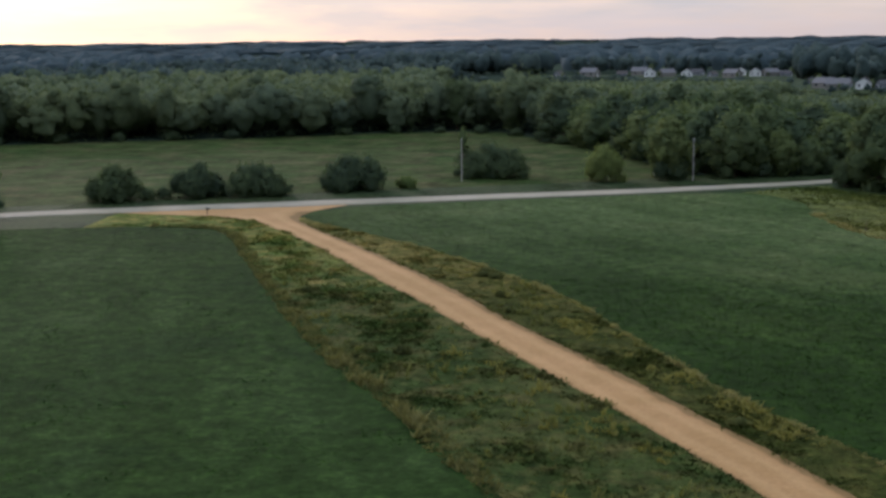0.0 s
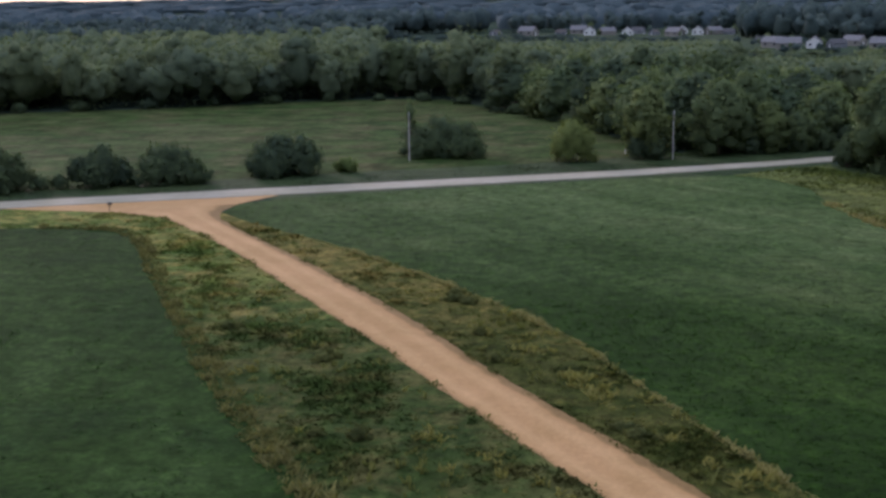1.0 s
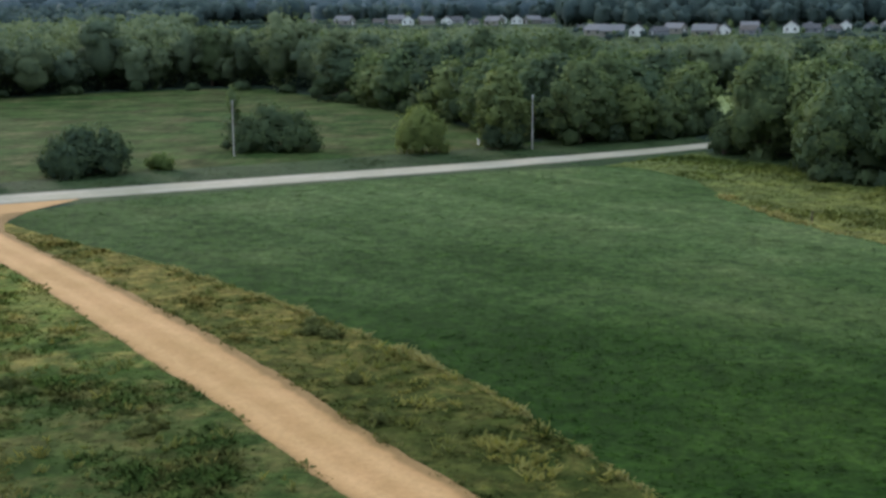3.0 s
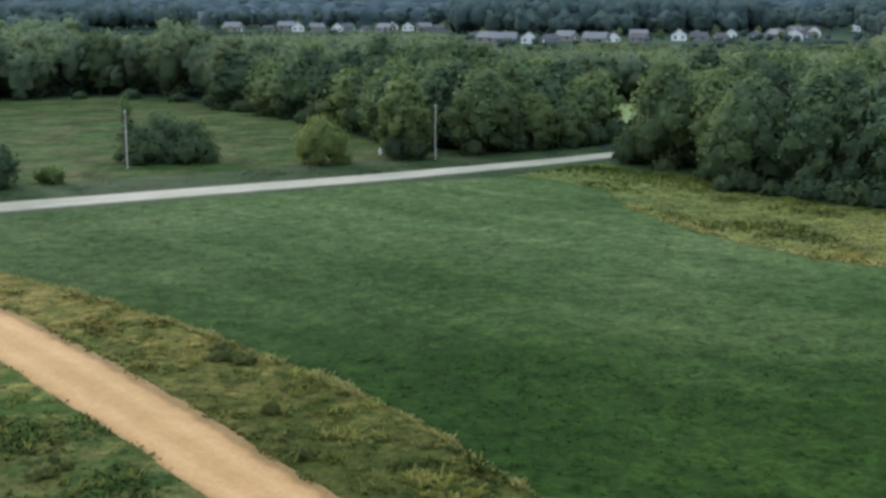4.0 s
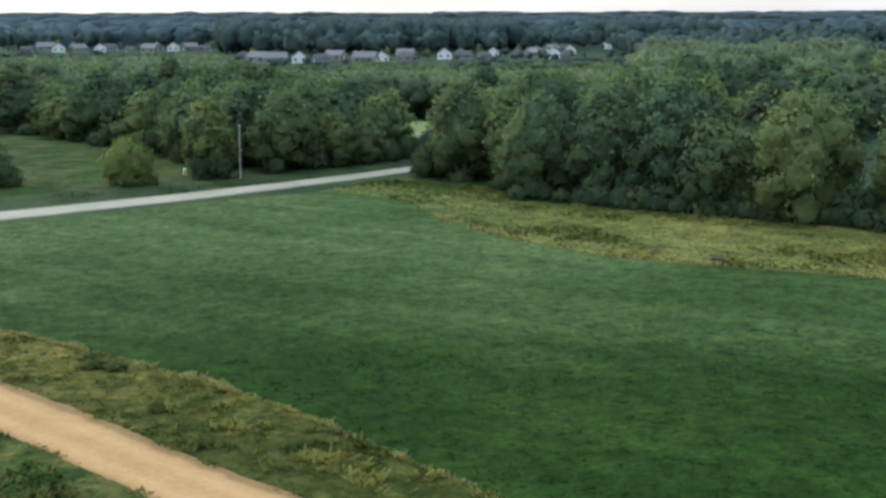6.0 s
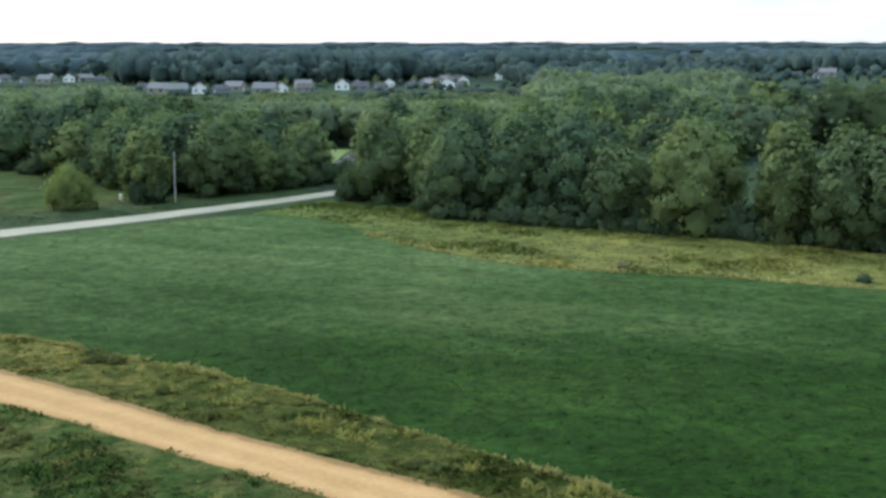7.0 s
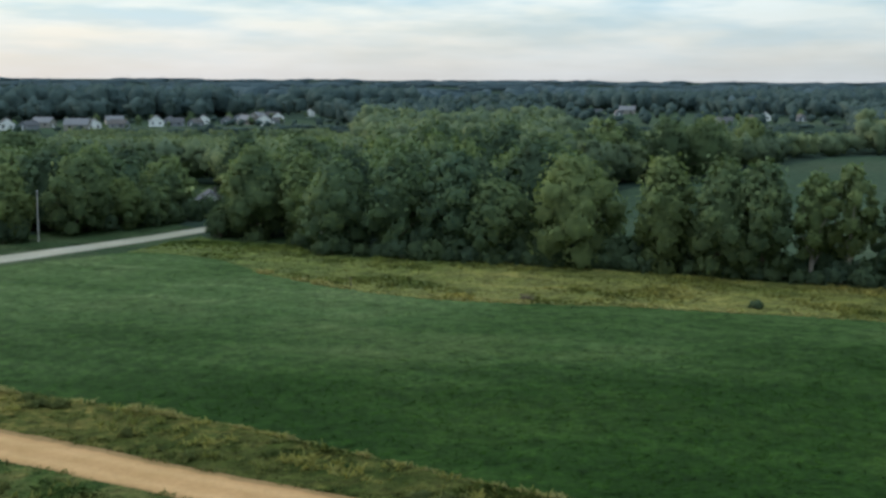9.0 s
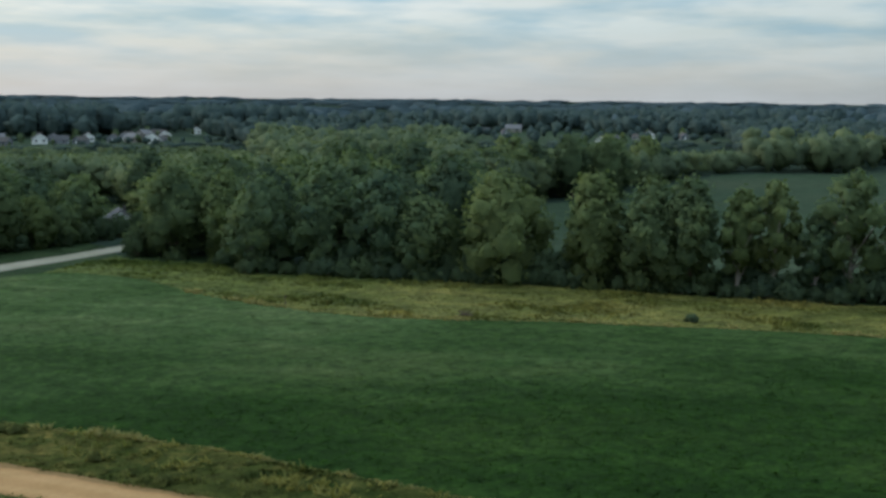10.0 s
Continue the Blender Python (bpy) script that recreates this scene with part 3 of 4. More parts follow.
ground_sheet()
DITCH_BACK = [(-130, 129), (-82.2, 156), (-68.7, 162.5), (-52.8, 169.6), (-31.9, 180.8), (-12.5, 190), (3.7, 196.3), (12.5, 200), (23.2, 204.8), (30.8, 209), (40, 212), (56, 216.5), (66, 220.5)]
FIELD_HEAD = [(-21, 161), (-2.2, 169.9), (13.7, 176.3), (27.5, 181.9), (41, 188.5)]
sheet("meadow", PAVE_TOP[:11] + MEADOW_BACK[::-1], 0.02, MEADOW, "pale green mown meadow behind the road", "meadow")
sheet("field_left", VERGE_L + [(30, -120), (-160, -120), (-160, 75)], 0.03, CROP_LEFT, "green hay field beside the dirt road", "field")
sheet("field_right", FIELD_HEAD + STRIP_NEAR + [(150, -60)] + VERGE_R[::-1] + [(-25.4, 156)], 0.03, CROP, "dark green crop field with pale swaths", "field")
sheet("verge_left", DIRT_L + VERGE_L[:1:-1] + [(-57, 146)], 0.04, VERGE_GREEN, "weedy verge between hay field and dirt road", "verge")
sheet("verge_right", DIRT_R[2:] + VERGE_R[::-1], 0.04, VERGE, "weedy olive verge between dirt road and crop field", "verge")
sheet("prairie_strip", STRIP_NEAR + STRIP_FAR[::-1], 0.04, STRIP, "yellowish dry grass strip before the tree line", "grass strip")
sheet("road_verge_near", PAVE_LOW[5:12] + [(63.5, 200.5), (54, 193), (46, 187)] + FIELD_HEAD[:4][::-1], 0.035, DITCH, "short green grass along the paved road", "verge")
sheet("road_verge_left", PAVE_LOW[1:5] + [(-57, 146)] + VERGE_L[2::-1] + [(-125, 112)], 0.036, DITCH, "rough grass between hay field and paved road", "verge")
sheet("road_ditch_far", PAVE_TOP[1:12] + DITCH_BACK[::-1], 0.05, DITCH, "dark green grass ditch beyond the paved road", "verge")
sheet("field_behind_trees", [(102, 158), (112, 150), (118, 140), (126, 125), (135, 112), (150, 95), (180, 55), (420, 20), (560, 200), (424, 279), (379, 288), (340, 307), (279, 278), (237, 257), (209, 246), (193, 242), (170, 226), (140, 198), (120, 178)], 0.02, FAR_FIELD, "grey-green field behind the tree line", "field")
# dark ditch grass laid below the trees; its colour holds their shade
sheet("tree_line_floor", STRIP_FAR[:15] + [(x + 9, y + 4) for x, y in STRIP_FAR[:15]][::-1], 0.045, DITCH, "green undergrowth below the tree line, shade in its dark colour", "undergrowth")
sheet("roadside_glade", [(40, 213), (66, 221), (82, 230), (118, 252), (104, 300), (84, 305), (62, 250), (45, 240)], 0.03, DITCH, "grass of a roadside glade, shade in its dark colour", "undergrowth")
sheet("distant_field", [(840, 1000), (925, 985), (1320, 1405), (1200, 1430)], 0.06, STRIP, "pale distant stubble field beyond the village", "field")
apron = [(-62, 149), (-47.5, 156), (-21.5, 165.8), (-21.5, 164.2), (-25.4, 156), (-26.3, 150), (-24.4, 144), (-26.6, 137.2), (-32.7, 145.1), (-40.1, 148.6), (-57, 150.6)]
apron_heap = Heap()
apron_heap.add([(x, y, 0.055) for x, y in apron], [t[::-1] for t in tessellate_polygon([[Vector((x, y, 0)) for x, y in apron]])], 0.55)
setting("junction_apron", apron_heap.mesh("junction_apron", DIRT, False, "across"), "reddish tan gravel apron at the junction", "road")
road("dirt_road", DIRT_L[1:], DIRT_R[1:], 0.06, DIRT, "reddish tan gravel road with pale wheel tracks", 260, 0.12)
road("paved_road", PAVE_LOW[::-1], PAVE_TOP[::-1], 0.12, ASPHALT, "weathered pale grey asphalt road", 160, 0.06)


# ---- grasses, weeds and crop ----
def tufts(name, polys, density, height, width, material, label, seed, blades=4, tone=0.35, spread=0.18, patch=0.08, category="grass", lean=0.35, patchy=None, upright=False):
    """Standing tufts scattered over an area; patches differ in tone and height."""
    rng = np.random.default_rng(seed)
    heap = Heap()
    pts = []
    for poly in polys:
        p = np.array(poly)
        lo, hi = p.min(0), p.max(0)
        n = int((hi - lo).prod() * density)
        q = rng.uniform(lo, hi, (n, 2))
        pts.append(q[inside(poly, q[:, 0], q[:, 1])])
    q = np.concatenate(pts)
    wave = np.array([noise.fractal(Vector((a * patch, b * patch, seed)), 0.6, 2.0, 4) for a, b in q])
    if patchy is not None:
        q, wave = q[wave > patchy], wave[wave > patchy]
    n = len(q)
    hh = height * rng.uniform(0.45, 1.2, n) * (0.35 + 2.2 * np.clip(wave + 0.15, 0, 0.8) ** 1.3)
    tt = np.clip(tone + spread * 1.6 * wave + rng.normal(0, spread * 0.5, n), 0, 1)
    for b in range(blades):
        soft = np.repeat(np.array([0, 0, 1.0]) + rng.normal(0, 0.22, (n, 3)), 4, 0)
        if upright:
            foot_at = np.c_[q + rng.normal(0, width * 0.9, (n, 2)), np.zeros(n)]
            tall = (hh * rng.uniform(0.5, 1.1, n))[:, None]
            tip = foot_at + np.c_[rng.normal(0, lean, (n, 2)), np.ones(n)] * tall
            ang = rng.uniform(0, 6.28, n)
            side = np.c_[np.cos(ang), np.sin(ang), np.zeros(n)] * width * rng.uniform(0.5, 1.0, (n, 1))
            v, f = np.stack([foot_at - side, foot_at + side, tip + side * 0.5, tip - side * 0.5], 1).reshape(-1, 3), np.arange(n * 4).reshape(n, 4)
        else:
            c = np.c_[q + rng.normal(0, width * 0.6, (n, 2)), hh * rng.uniform(0.35, 1.0, n)]
            v, f = cards(rng, c, np.tile((0.0, 0.0, 1.0), (n, 1)) + rng.normal(0, lean, (n, 3)), width, 0.1)
        heap.add(v, f, np.repeat(tt, 4), soft)
    return tagged(new(name, heap.mesh(name, material)), label, category, kind="stuff")


verge_left_area = [(x - 1.3, y - 0.6) for x, y in DIRT_L[1:17]] + VERGE_L[2:16][::-1]
verge_right_area = DIRT_R[3:17] + VERGE_R[1:17][::-1]
golden_band = [(0.6 * a[0] + 0.4 * b[0], 0.6 * a[1] + 0.4 * b[1]) for a, b in zip(resample(DIRT_R[7:16], 40), resample(VERGE_R[5:16], 40))] + [tuple(p) for p in resample(VERGE_R[5:16], 40)[::-1]]
tufts("verge_weeds", [verge_left_area], 9.0, 0.2, 0.12, VERGE_GREEN, "tall mixed green and olive weeds", 11, 4, 0.52, 0.20, 0.11, lean=1.2, upright=True)
tufts("verge_grass", [DIRT_L[1:17] + verge_left_area[15::-1]], 12.0, 0.2, 0.1, VERGE_GREEN, "short grass beside the dirt road", 10, 2, 0.45, 0.16, 0.11, upright=True)
tufts("verge_weeds", [verge_right_area], 9.0, 0.18, 0.11, VERGE, "mixed olive weeds and grasses", 12, 4, 0.5, 0.20, 0.12, lean=1.2, upright=True)
tufts("verge_flowers", [verge_right_area], 0.5, 0.32, 0.12, WEED, "pale olive flowering weeds", 17, 6, 0.4, 0.22, 0.1, lean=0.5, upright=True)
tufts("verge_flowers", [[p for p in verge_left_area if p[1] < 112]], 0.4, 0.38, 0.13, WEED, "olive flowering weeds", 18, 6, 0.3, 0.22, 0.1, lean=0.5, upright=True)
tufts("golden_weeds", [golden_band], 3.5, 0.3, 0.12, GOLD, "golden yellow weeds in patches", 24, 5, 0.45, 0.25, 0.2, lean=0.9, patchy=0.12, upright=True)
tufts("golden_weeds", [[p for p in verge_left_area if p[1] < 110]], 2.2, 0.3, 0.12, GOLD, "golden yellow weeds in patches", 25, 5, 0.2, 0.25, 0.09, lean=0.5, patchy=0.42, upright=True)
tufts("prairie_grass", [STRIP_NEAR[:15] + STRIP_FAR[:15][::-1]], 5.5, 0.3, 0.13, STRIP, "yellow-olive dry prairie grass", 13, 3, 0.55, 0.15, 0.07, lean=0.4, upright=True)
right_area = FIELD_HEAD + STRIP_NEAR[:15] + [(70, 20)] + VERGE_R[:16][::-1]
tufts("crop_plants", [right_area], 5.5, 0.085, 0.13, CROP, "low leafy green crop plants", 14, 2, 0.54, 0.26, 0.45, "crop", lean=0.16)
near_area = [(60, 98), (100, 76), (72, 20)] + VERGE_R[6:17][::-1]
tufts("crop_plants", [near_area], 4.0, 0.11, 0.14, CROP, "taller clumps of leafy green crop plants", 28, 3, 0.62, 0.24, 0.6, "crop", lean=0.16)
left_area = VERGE_L[1:16] + [(-12, 10), (-45, 60), (-90, 118)]
tufts("hay_plants", [left_area], 3.0, 0.06, 0.15, CROP_LEFT, "low green hay plants", 15, 2, 0.52, 0.22, 0.2, "crop", lean=0.2)
ditch_area = PAVE_TOP[2:12] + DITCH_BACK[1:][::-1]
tufts("ditch_grass", [ditch_area], 7.0, 0.14, 0.16, DITCH, "dark green ditch grass", 16, 2, 0.5, 0.12, 0.1, lean=0.2)


def edge_band(line, half):
    """A narrow strip along a field edge."""
    p = resample(line, 60)
    d = unit(np.gradient(p, axis=0))
    side = np.stack([-d[:, 1], d[:, 0]], 1)
    wave = np.array([0.55 + 0.9 * abs(noise.noise(Vector((a * 0.2, b * 0.2, 4.0)))) for a, b in p])[:, None]
    return [tuple(q) for q in p + side * half * wave] + [tuple(q) for q in (p - side * half * wave)[::-1]]


tufts("field_edge_grass", [edge_band(VERGE_L[3:16], 1.3)], 14.0, 0.4, 0.11, DRYWEED, "brownish dry grass along the hay field", 21, 3, 0.25, 0.2, 0.2, lean=0.6, upright=True)
tufts("field_edge_grass", [edge_band(VERGE_R[2:17], 0.45)], 30.0, 0.3, 0.08, STRAW, "straw-coloured grass along the crop field", 22, 3, 0.35, 0.25, 0.2, lean=0.6, upright=True)
tufts("field_edge_grass", [edge_band(STRIP_NEAR[3:15], 0.9)], 10.0, 0.3, 0.13, STRAW, "straw-coloured grass before the prairie strip", 23, 3, 0.45, 0.25, 0.2, lean=0.6, upright=True)

tufts("road_edge_grass", [edge_band(DIRT_R[3:17], 0.5)], 16.0, 0.22, 0.12, DRYWEED, "brownish grass along the dirt road", 26, 2, 0.1, 0.2, 0.2, lean=0.5, upright=True)
tufts("road_edge_grass", [edge_band(DIRT_L[2:17], 0.4)], 16.0, 0.2, 0.12, DRYWEED, "brownish grass along the dirt road", 27, 2, 0.1, 0.2, 0.2, lean=0.5, upright=True)

# ---- bushes along the paved road ----
HEDGE = "bushes along the paved road"
for seed, x, y, h, w in ((31, -64.8, 166.5, 6.8, 11.0), (32, -51, 172.5, 6.6, 10.0), (33, -41.6, 177.5, 6.4, 13.6), (34, -26, 186, 7.2, 12.8), (35, -2.6, 211, 7.4, 15.5)):
    b = make_bush(seed, h, w, 4800, 0.36, LEAF_DARK, "dark green spreading bush in roadside grass", group=HEDGE)
    b.matrix_basis = place(x, y, seed)
b = make_bush(89, 6.6, 7.2, 3000, 0.32, LEAF_DARK, "dark green bush below a roadside tree", group=HEDGE)
b.matrix_basis = place(33.4, 207.6)
b = make_bush(36, 7.0, 8.4, 3600, 0.28, LEAF_LIGHT, "light green rounded bush in roadside grass", group=HEDGE, humps=0)
b.matrix_basis = place(20.8, 204.0)
for seed, x, y, h, w in ((37, -59.5, 168.6, 2.3, 3.7), (38, -56.6, 169.4, 2.3, 3.1), (39, -16, 189.5, 2.4, 4.6), (42, -84.5, 156.5, 3.2, 6.9)):
    b = make_bush(seed, h, w, 500, 0.25, LEAF_DARK if seed != 39 else LEAF_LIGHT, "small dark green bush in roadside grass" if seed != 39 else "small light green bush in roadside grass", group=HEDGE)
    b.matrix_basis = place(x, y)
t = make_tree(40, 10.0, 2.6, 420, 0.22, LEAF, BARK, "slender sapling behind a dark bush", low=0.5, n_lobes=6)
t.matrix_basis = place(-8.2, 211.5)
t = make_tree(41, 14.5, 14.0, 3400, 0.30, LEAF, BARK, "spreading tree with open limbs beside the road", low=0.2, n_lobes=22, full=0.3)
t.matrix_basis = place(-78.1, 136.0)

# ---- trees near the road's end and along the prairie strip ----
LINE = "trees along the prairie strip"
for seed, x, y, h, w in ((51, 33.4, 208.5, 12.6, 9.0), (52, 46.6, 213.6, 13.3, 13.2), (53, 55.5, 216.5, 9.0, 7.0), (54, 61.5, 219.5, 7.5, 7.0), (55, 54.0, 226.0, 14.0, 11.0), (56, 41.0, 221.5, 13.0, 9.0), (57, 66.5, 226.0, 10.0, 8.0)):
    t = make_tree(seed, h, w, 4600, 0.42, LEAF_FRESH if seed < 53 else LEAF, BARK, "full green tree at the woods' edge by the road", low=0.06, group="trees by the paved road")
    t.matrix_basis = place(x, y, seed)
for seed, x, y, h, w, low, full in ((61, 70.8, 193.4, 15.5, 11.5, 0.0, 0.66), (60, 74.5, 184.0, 14.5, 8.0, 0.0, 0.66), (62, 75.5, 172.4, 14.4, 11.0, 0.0, 0.66), (63, 81.2, 165.0, 15.3, 10.0, 0.0, 0.66), (64, 87.0, 158.5, 15.8, 10.0, 0.0, 0.66),
                                    (65, 90.4, 152.8, 12.2, 10.2, 0.0, 0.66), (66, 98.2, 143.2, 16.0, 14.0, 0.02, 0.66), (67, 104.8, 131.4, 16.0, 8.8, 0.02, 0.66), (68, 108.6, 125.2, 16.0, 9.6, 0.02, 0.66),
                                    (69, 111.4, 119.6, 15.9, 8.2, 0.04, 0.66), (70, 115.2, 114.2, 14.6, 6.2, 0.2, 0.5), (71, 118.2, 110.6, 15.9, 7.0, 0.25, 0.3), (72, 121.2, 106.2, 11.8, 5.2, 0.2, 0.5),
                                    (78, 124.8, 103.2, 17.4, 10.6, 0.28, 0.3), (73, 130.2, 96.6, 18.5, 10.0, 0.15, 0.6), (74, 136.5, 88.0, 17.0, 11.0, 0.06, 0.66), (59, 143.5, 79.0, 16.0, 11.0, 0.06, 0.66),
                                    (75, 80.5, 196.0, 14.5, 11.0, 0.0, 0.66), (76, 83.5, 184.5, 15.0, 11.0, 0.0, 0.66), (77, 88.0, 174.0, 15.0, 11.0, 0.0, 0.66), (58, 95.0, 164.0, 14.5, 11.0, 0.0, 0.66)):
    t = make_tree(seed, h, w * 1.14, 5200 if full > 0.6 else 2600, 0.42, LEAF_FRESH if seed in (61, 65, 66, 67, 68, 69, 71) else LEAF_DARK if seed in (75, 76, 77, 58) else LEAF, BARK_PALE if low > 0.1 else BARK, "tall full tree in the tree line" if low < 0.1 else "tall tree with bare pale trunk in the tree line", low=low, full=full, n_lobes=30 if full > 0.6 else 22, group=LINE)
    t.matrix_basis = place(x, y, seed)
for seed, x, y, h, w in ((79, 70.5, 231.0, 4.6, 5.0), (80, 83.0, 246.0, 4.0, 4.5)):
    t = make_tree(seed, h, w, 1400, 0.3, LEAF, BARK, "low leafy tree before the cottage", low=0.0)
    t.matrix_basis = place(x, y, seed)
SHRUB = make_bush(81, 2.6, 4.2, 700, 0.3, LEAF_DARK, "dark shrub at the foot of the tree line", "shrub", group="shrubs at the foot of the tree line")
SHRUB.matrix_basis = place(72.5, 180.0)
rng = np.random.default_rng(8)
foot = resample(STRIP_FAR[3:13], 30)
for i, (x, y) in enumerate(foot):
    copy_thing(SHRUB, place(x + 1.2 + rng.uniform(-0.6, 0.8), y + rng.uniform(-1, 1), i * 1.7, rng.uniform(0.7, 1.25)))
for i, (x, y) in enumerate(resample(STRIP_FAR[4:14], 26)):
    copy_thing(SHRUB, place(x + 4.5 + rng.uniform(-1, 1.2), y + rng.uniform(-1, 1), i * 2.3, rng.uniform(1.0, 1.5), rng.uniform(1.3, 2.1)))
for i, (x, y) in enumerate(resample(MEADOW_BACK[1:], 20)):
    copy_thing(SHRUB, place(x + rng.uniform(-1, 1), y + rng.uniform(-0.5, 1.5), i * 2.9, rng.uniform(0.8, 1.5), rng.uniform(0.6, 1.2)))
for i, (x, y) in enumerate(((52, 215), (57, 217), (61.5, 218.5), (66, 221), (70.5, 223.5), (75, 226), (80, 229), (56, 221), (64, 224))):
    copy_thing(SHRUB, place(x, y, i * 1.3, 1.15, rng.uniform(1.2, 1.8)))
for seed, x, y, h, w in ((82, 65.8, 197.4, 6.2, 5.2), (83, 69.0, 200.5, 7.0, 6.0), (84, 72.5, 204.0, 7.0, 6.0)):
    b = make_bush(seed, h, w, 1500, 0.3, LEAF_DARK, "dense dark shrub where the road enters the trees", "shrub")
    b.matrix_basis = place(x, y)
b = make_bush(85, 4.3, 6.6, 1500, 0.3, LEAF_DARK, "dark shrub with pale blossom before the trees", "shrub", 16)
b.matrix_basis = place(72.4, 170.0)
b = make_bush(86, 1.0, 1.8, 500, 0.18, LEAF_DARK, "small dark bush in the prairie strip")
b.matrix_basis = place(94.8, 104.0)
b = make_bush(87, 0.8, 1.3, 360, 0.14, WEED, "small olive bush in the weedy verge")
b.matrix_basis = place(13.8, 88.6)

clump = make_bush(88, 0.9, 1.9, 360, 0.14, WEED, "clump of tall olive weeds in the verge", "weed_clump", group="weed clumps in the verges")
clump.matrix_basis = place(8.0, 62.0)
rng = np.random.default_rng(19)
spots = rng.uniform((-30, 14), (54, 134), (3600, 2))
grows = np.array([noise.noise(Vector((a * 0.13, b * 0.13, 3.0))) for a, b in spots])


def well_inside(poly, gap):
    """Which spots lie in an area with some room round them."""
    return np.all([inside(poly, spots[:, 0] + a, spots[:, 1] + b) for a, b in ((gap, 0), (-gap, 0), (0, gap), (0, -gap))], 0)


for i in np.nonzero((well_inside(verge_left_area, 1.2) & (grows > 0.5)) | (well_inside(verge_right_area, 1.4) & (grows > 0.36)))[0][:110]:
    copy_thing(clump, place(spots[i, 0], spots[i, 1], i, rng.uniform(0.5, 1.1), rng.uniform(0.35, 0.8)))

# ---- the woods ----
WOODS = MEADOW_BACK + [(60, 224), (82, 236), (88, 222), (76, 206), (80, 190), (88, 172), (100, 164), (120, 184), (142, 204), (170, 232), (193, 246), (209, 250), (237, 261), (279, 282), (340, 311), (379, 292), (424, 283), (760, 250), (1000, 420), (1000, 1000), (-520, 1000), (-520, 236)]
VILLAGE = [(92, 585), (150, 590), (300, 590), (340, 700), (330, 790), (286, 740), (140, 722), (124, 900), (-60, 905), (-60, 832), (84, 800)]
HAMLET = [(360, 770), (430, 690), (482, 512), (560, 530), (660, 560), (680, 790), (480, 960), (430, 940)]


def canopy(x, y, h):
    """The woods are lower towards the houses, which overlook them."""
    d, b = math.hypot(x, y), math.degrees(math.atan2(x, y))
    reach = 815 if b < 9 else 600 if b < 27 else 700 if 36 < b < 49 else 0
    lid = max(3.0, 25.5 - 25.5 * d / (0.95 * reach)) * (0.95 + 0.2 * noise.noise(Vector((x * 0.04, y * 0.04, 6.0)))) if reach else h
    return min(h, lid) if -7 < b and d < 1.13 * reach else h


plots = [(136, 640), (121.6, 628), (147, 641.6), (176.6, 632.7), (165, 622), (191.5, 640), (218, 660), (227, 655), (237, 652), (254, 684), (262, 669), (272, 664), (277, 653), (294, 673), (308, 702), (326, 750),
         (117.7, 648), (119.5, 706), (130, 668), (160, 664), (185, 670), (205, 690), (240, 700), (285, 702), (310, 735),
         (27, 859), (38.5, 856), (52, 852), (69, 847), (81, 826), (98, 856), (108, 854), (118, 851), (8, 866), (-14, 858), (-36, 862), (20, 885), (60, 880), (90, 882)]
hamlet_plots = [(438.5, 743), (463, 765), (372, 790), (575.7, 735), (590, 728), (621, 755), (497, 531.6), (512, 545), (540, 567), (592, 595), (612, 605), (626, 587), (457, 930)]
plots += hamlet_plots


kinds = [make_tree(90 + i, h, w, 1250, 0.52, LEAF_FRESH if i in (1, 3) else LEAF_DARK if i == 2 else LEAF, BARK, "full green woodland tree", low=0.0, n_lobes=17, full=0.7, group="trees of the woods") for i, (h, w) in enumerate(((13, 10), (14, 9.5), (12, 10.5), (13.5, 11), (11, 9)))]
heights = (13, 14, 12, 13.5, 11)
first = [True] * 5
rng = np.random.default_rng(77)
far, distant = Heap(), Heap()
count = 0
step = 7.6
spots = []
for gx in np.arange(-330, 900, step):
    for gy in np.arange(190, 960, step):
        spots.append((gx + rng.uniform(-2.6, 2.6), gy + rng.uniform(-2.6, 2.6)))
spots = np.array(spots)
ok = inside(WOODS, spots[:, 0], spots[:, 1]) & ~inside(VILLAGE, spots[:, 0], spots[:, 1]) & ~inside(HAMLET, spots[:, 0], spots[:, 1])
spots = spots[ok]
bearing = np.degrees(np.arctan2(spots[:, 0] - 20, spots[:, 1] + 50))
spots = spots[(bearing > -33) & (bearing < 64)]
spots = spots[np.argsort(np.hypot(spots[:, 0] - 20, spots[:, 1] - 120))]
dark_tree = make_tree(97, 17.0, 13.0, 3000, 0.42, LEAF_DARK, BARK, "tall dark tree standing above the woods", low=0.02, n_lobes=20, full=0.7, group="dark trees above the woods")
dark_tree.matrix_basis = place(213, 252)
for i, (x, y, k) in enumerate(((222, 247, 0.95), (205, 258, 0.9), (168, 262, 0.95), (178, 275, 0.9), (186, 252, 0.8), (160, 246, 0.8), (230, 262, 0.85), (-30, 346, 0.9), (60, 300, 0.8))):
    copy_thing(dark_tree, place(x, y, i * 1.9, rng.uniform(0.95, 1.15), k))
for i, (x, y) in enumerate(resample([(150, 226), (193, 256), (237, 272), (290, 296)], 18)):
    copy_thing(kinds[i % 5], place(x + rng.uniform(-5, 5), y + rng.uniform(-3, 10), i * 1.7, rng.uniform(1.1, 1.5), rng.uniform(0.95, 1.2)))
LAWN_AT = [(74, 256), (80, 253), (92, 280), (99, 294), (86, 300), (79, 280)]
COTTAGE_AT = (79.5, 236.5)
GLADE = [(70, 222), (86, 226), (104, 300), (82, 305), (66, 250)]
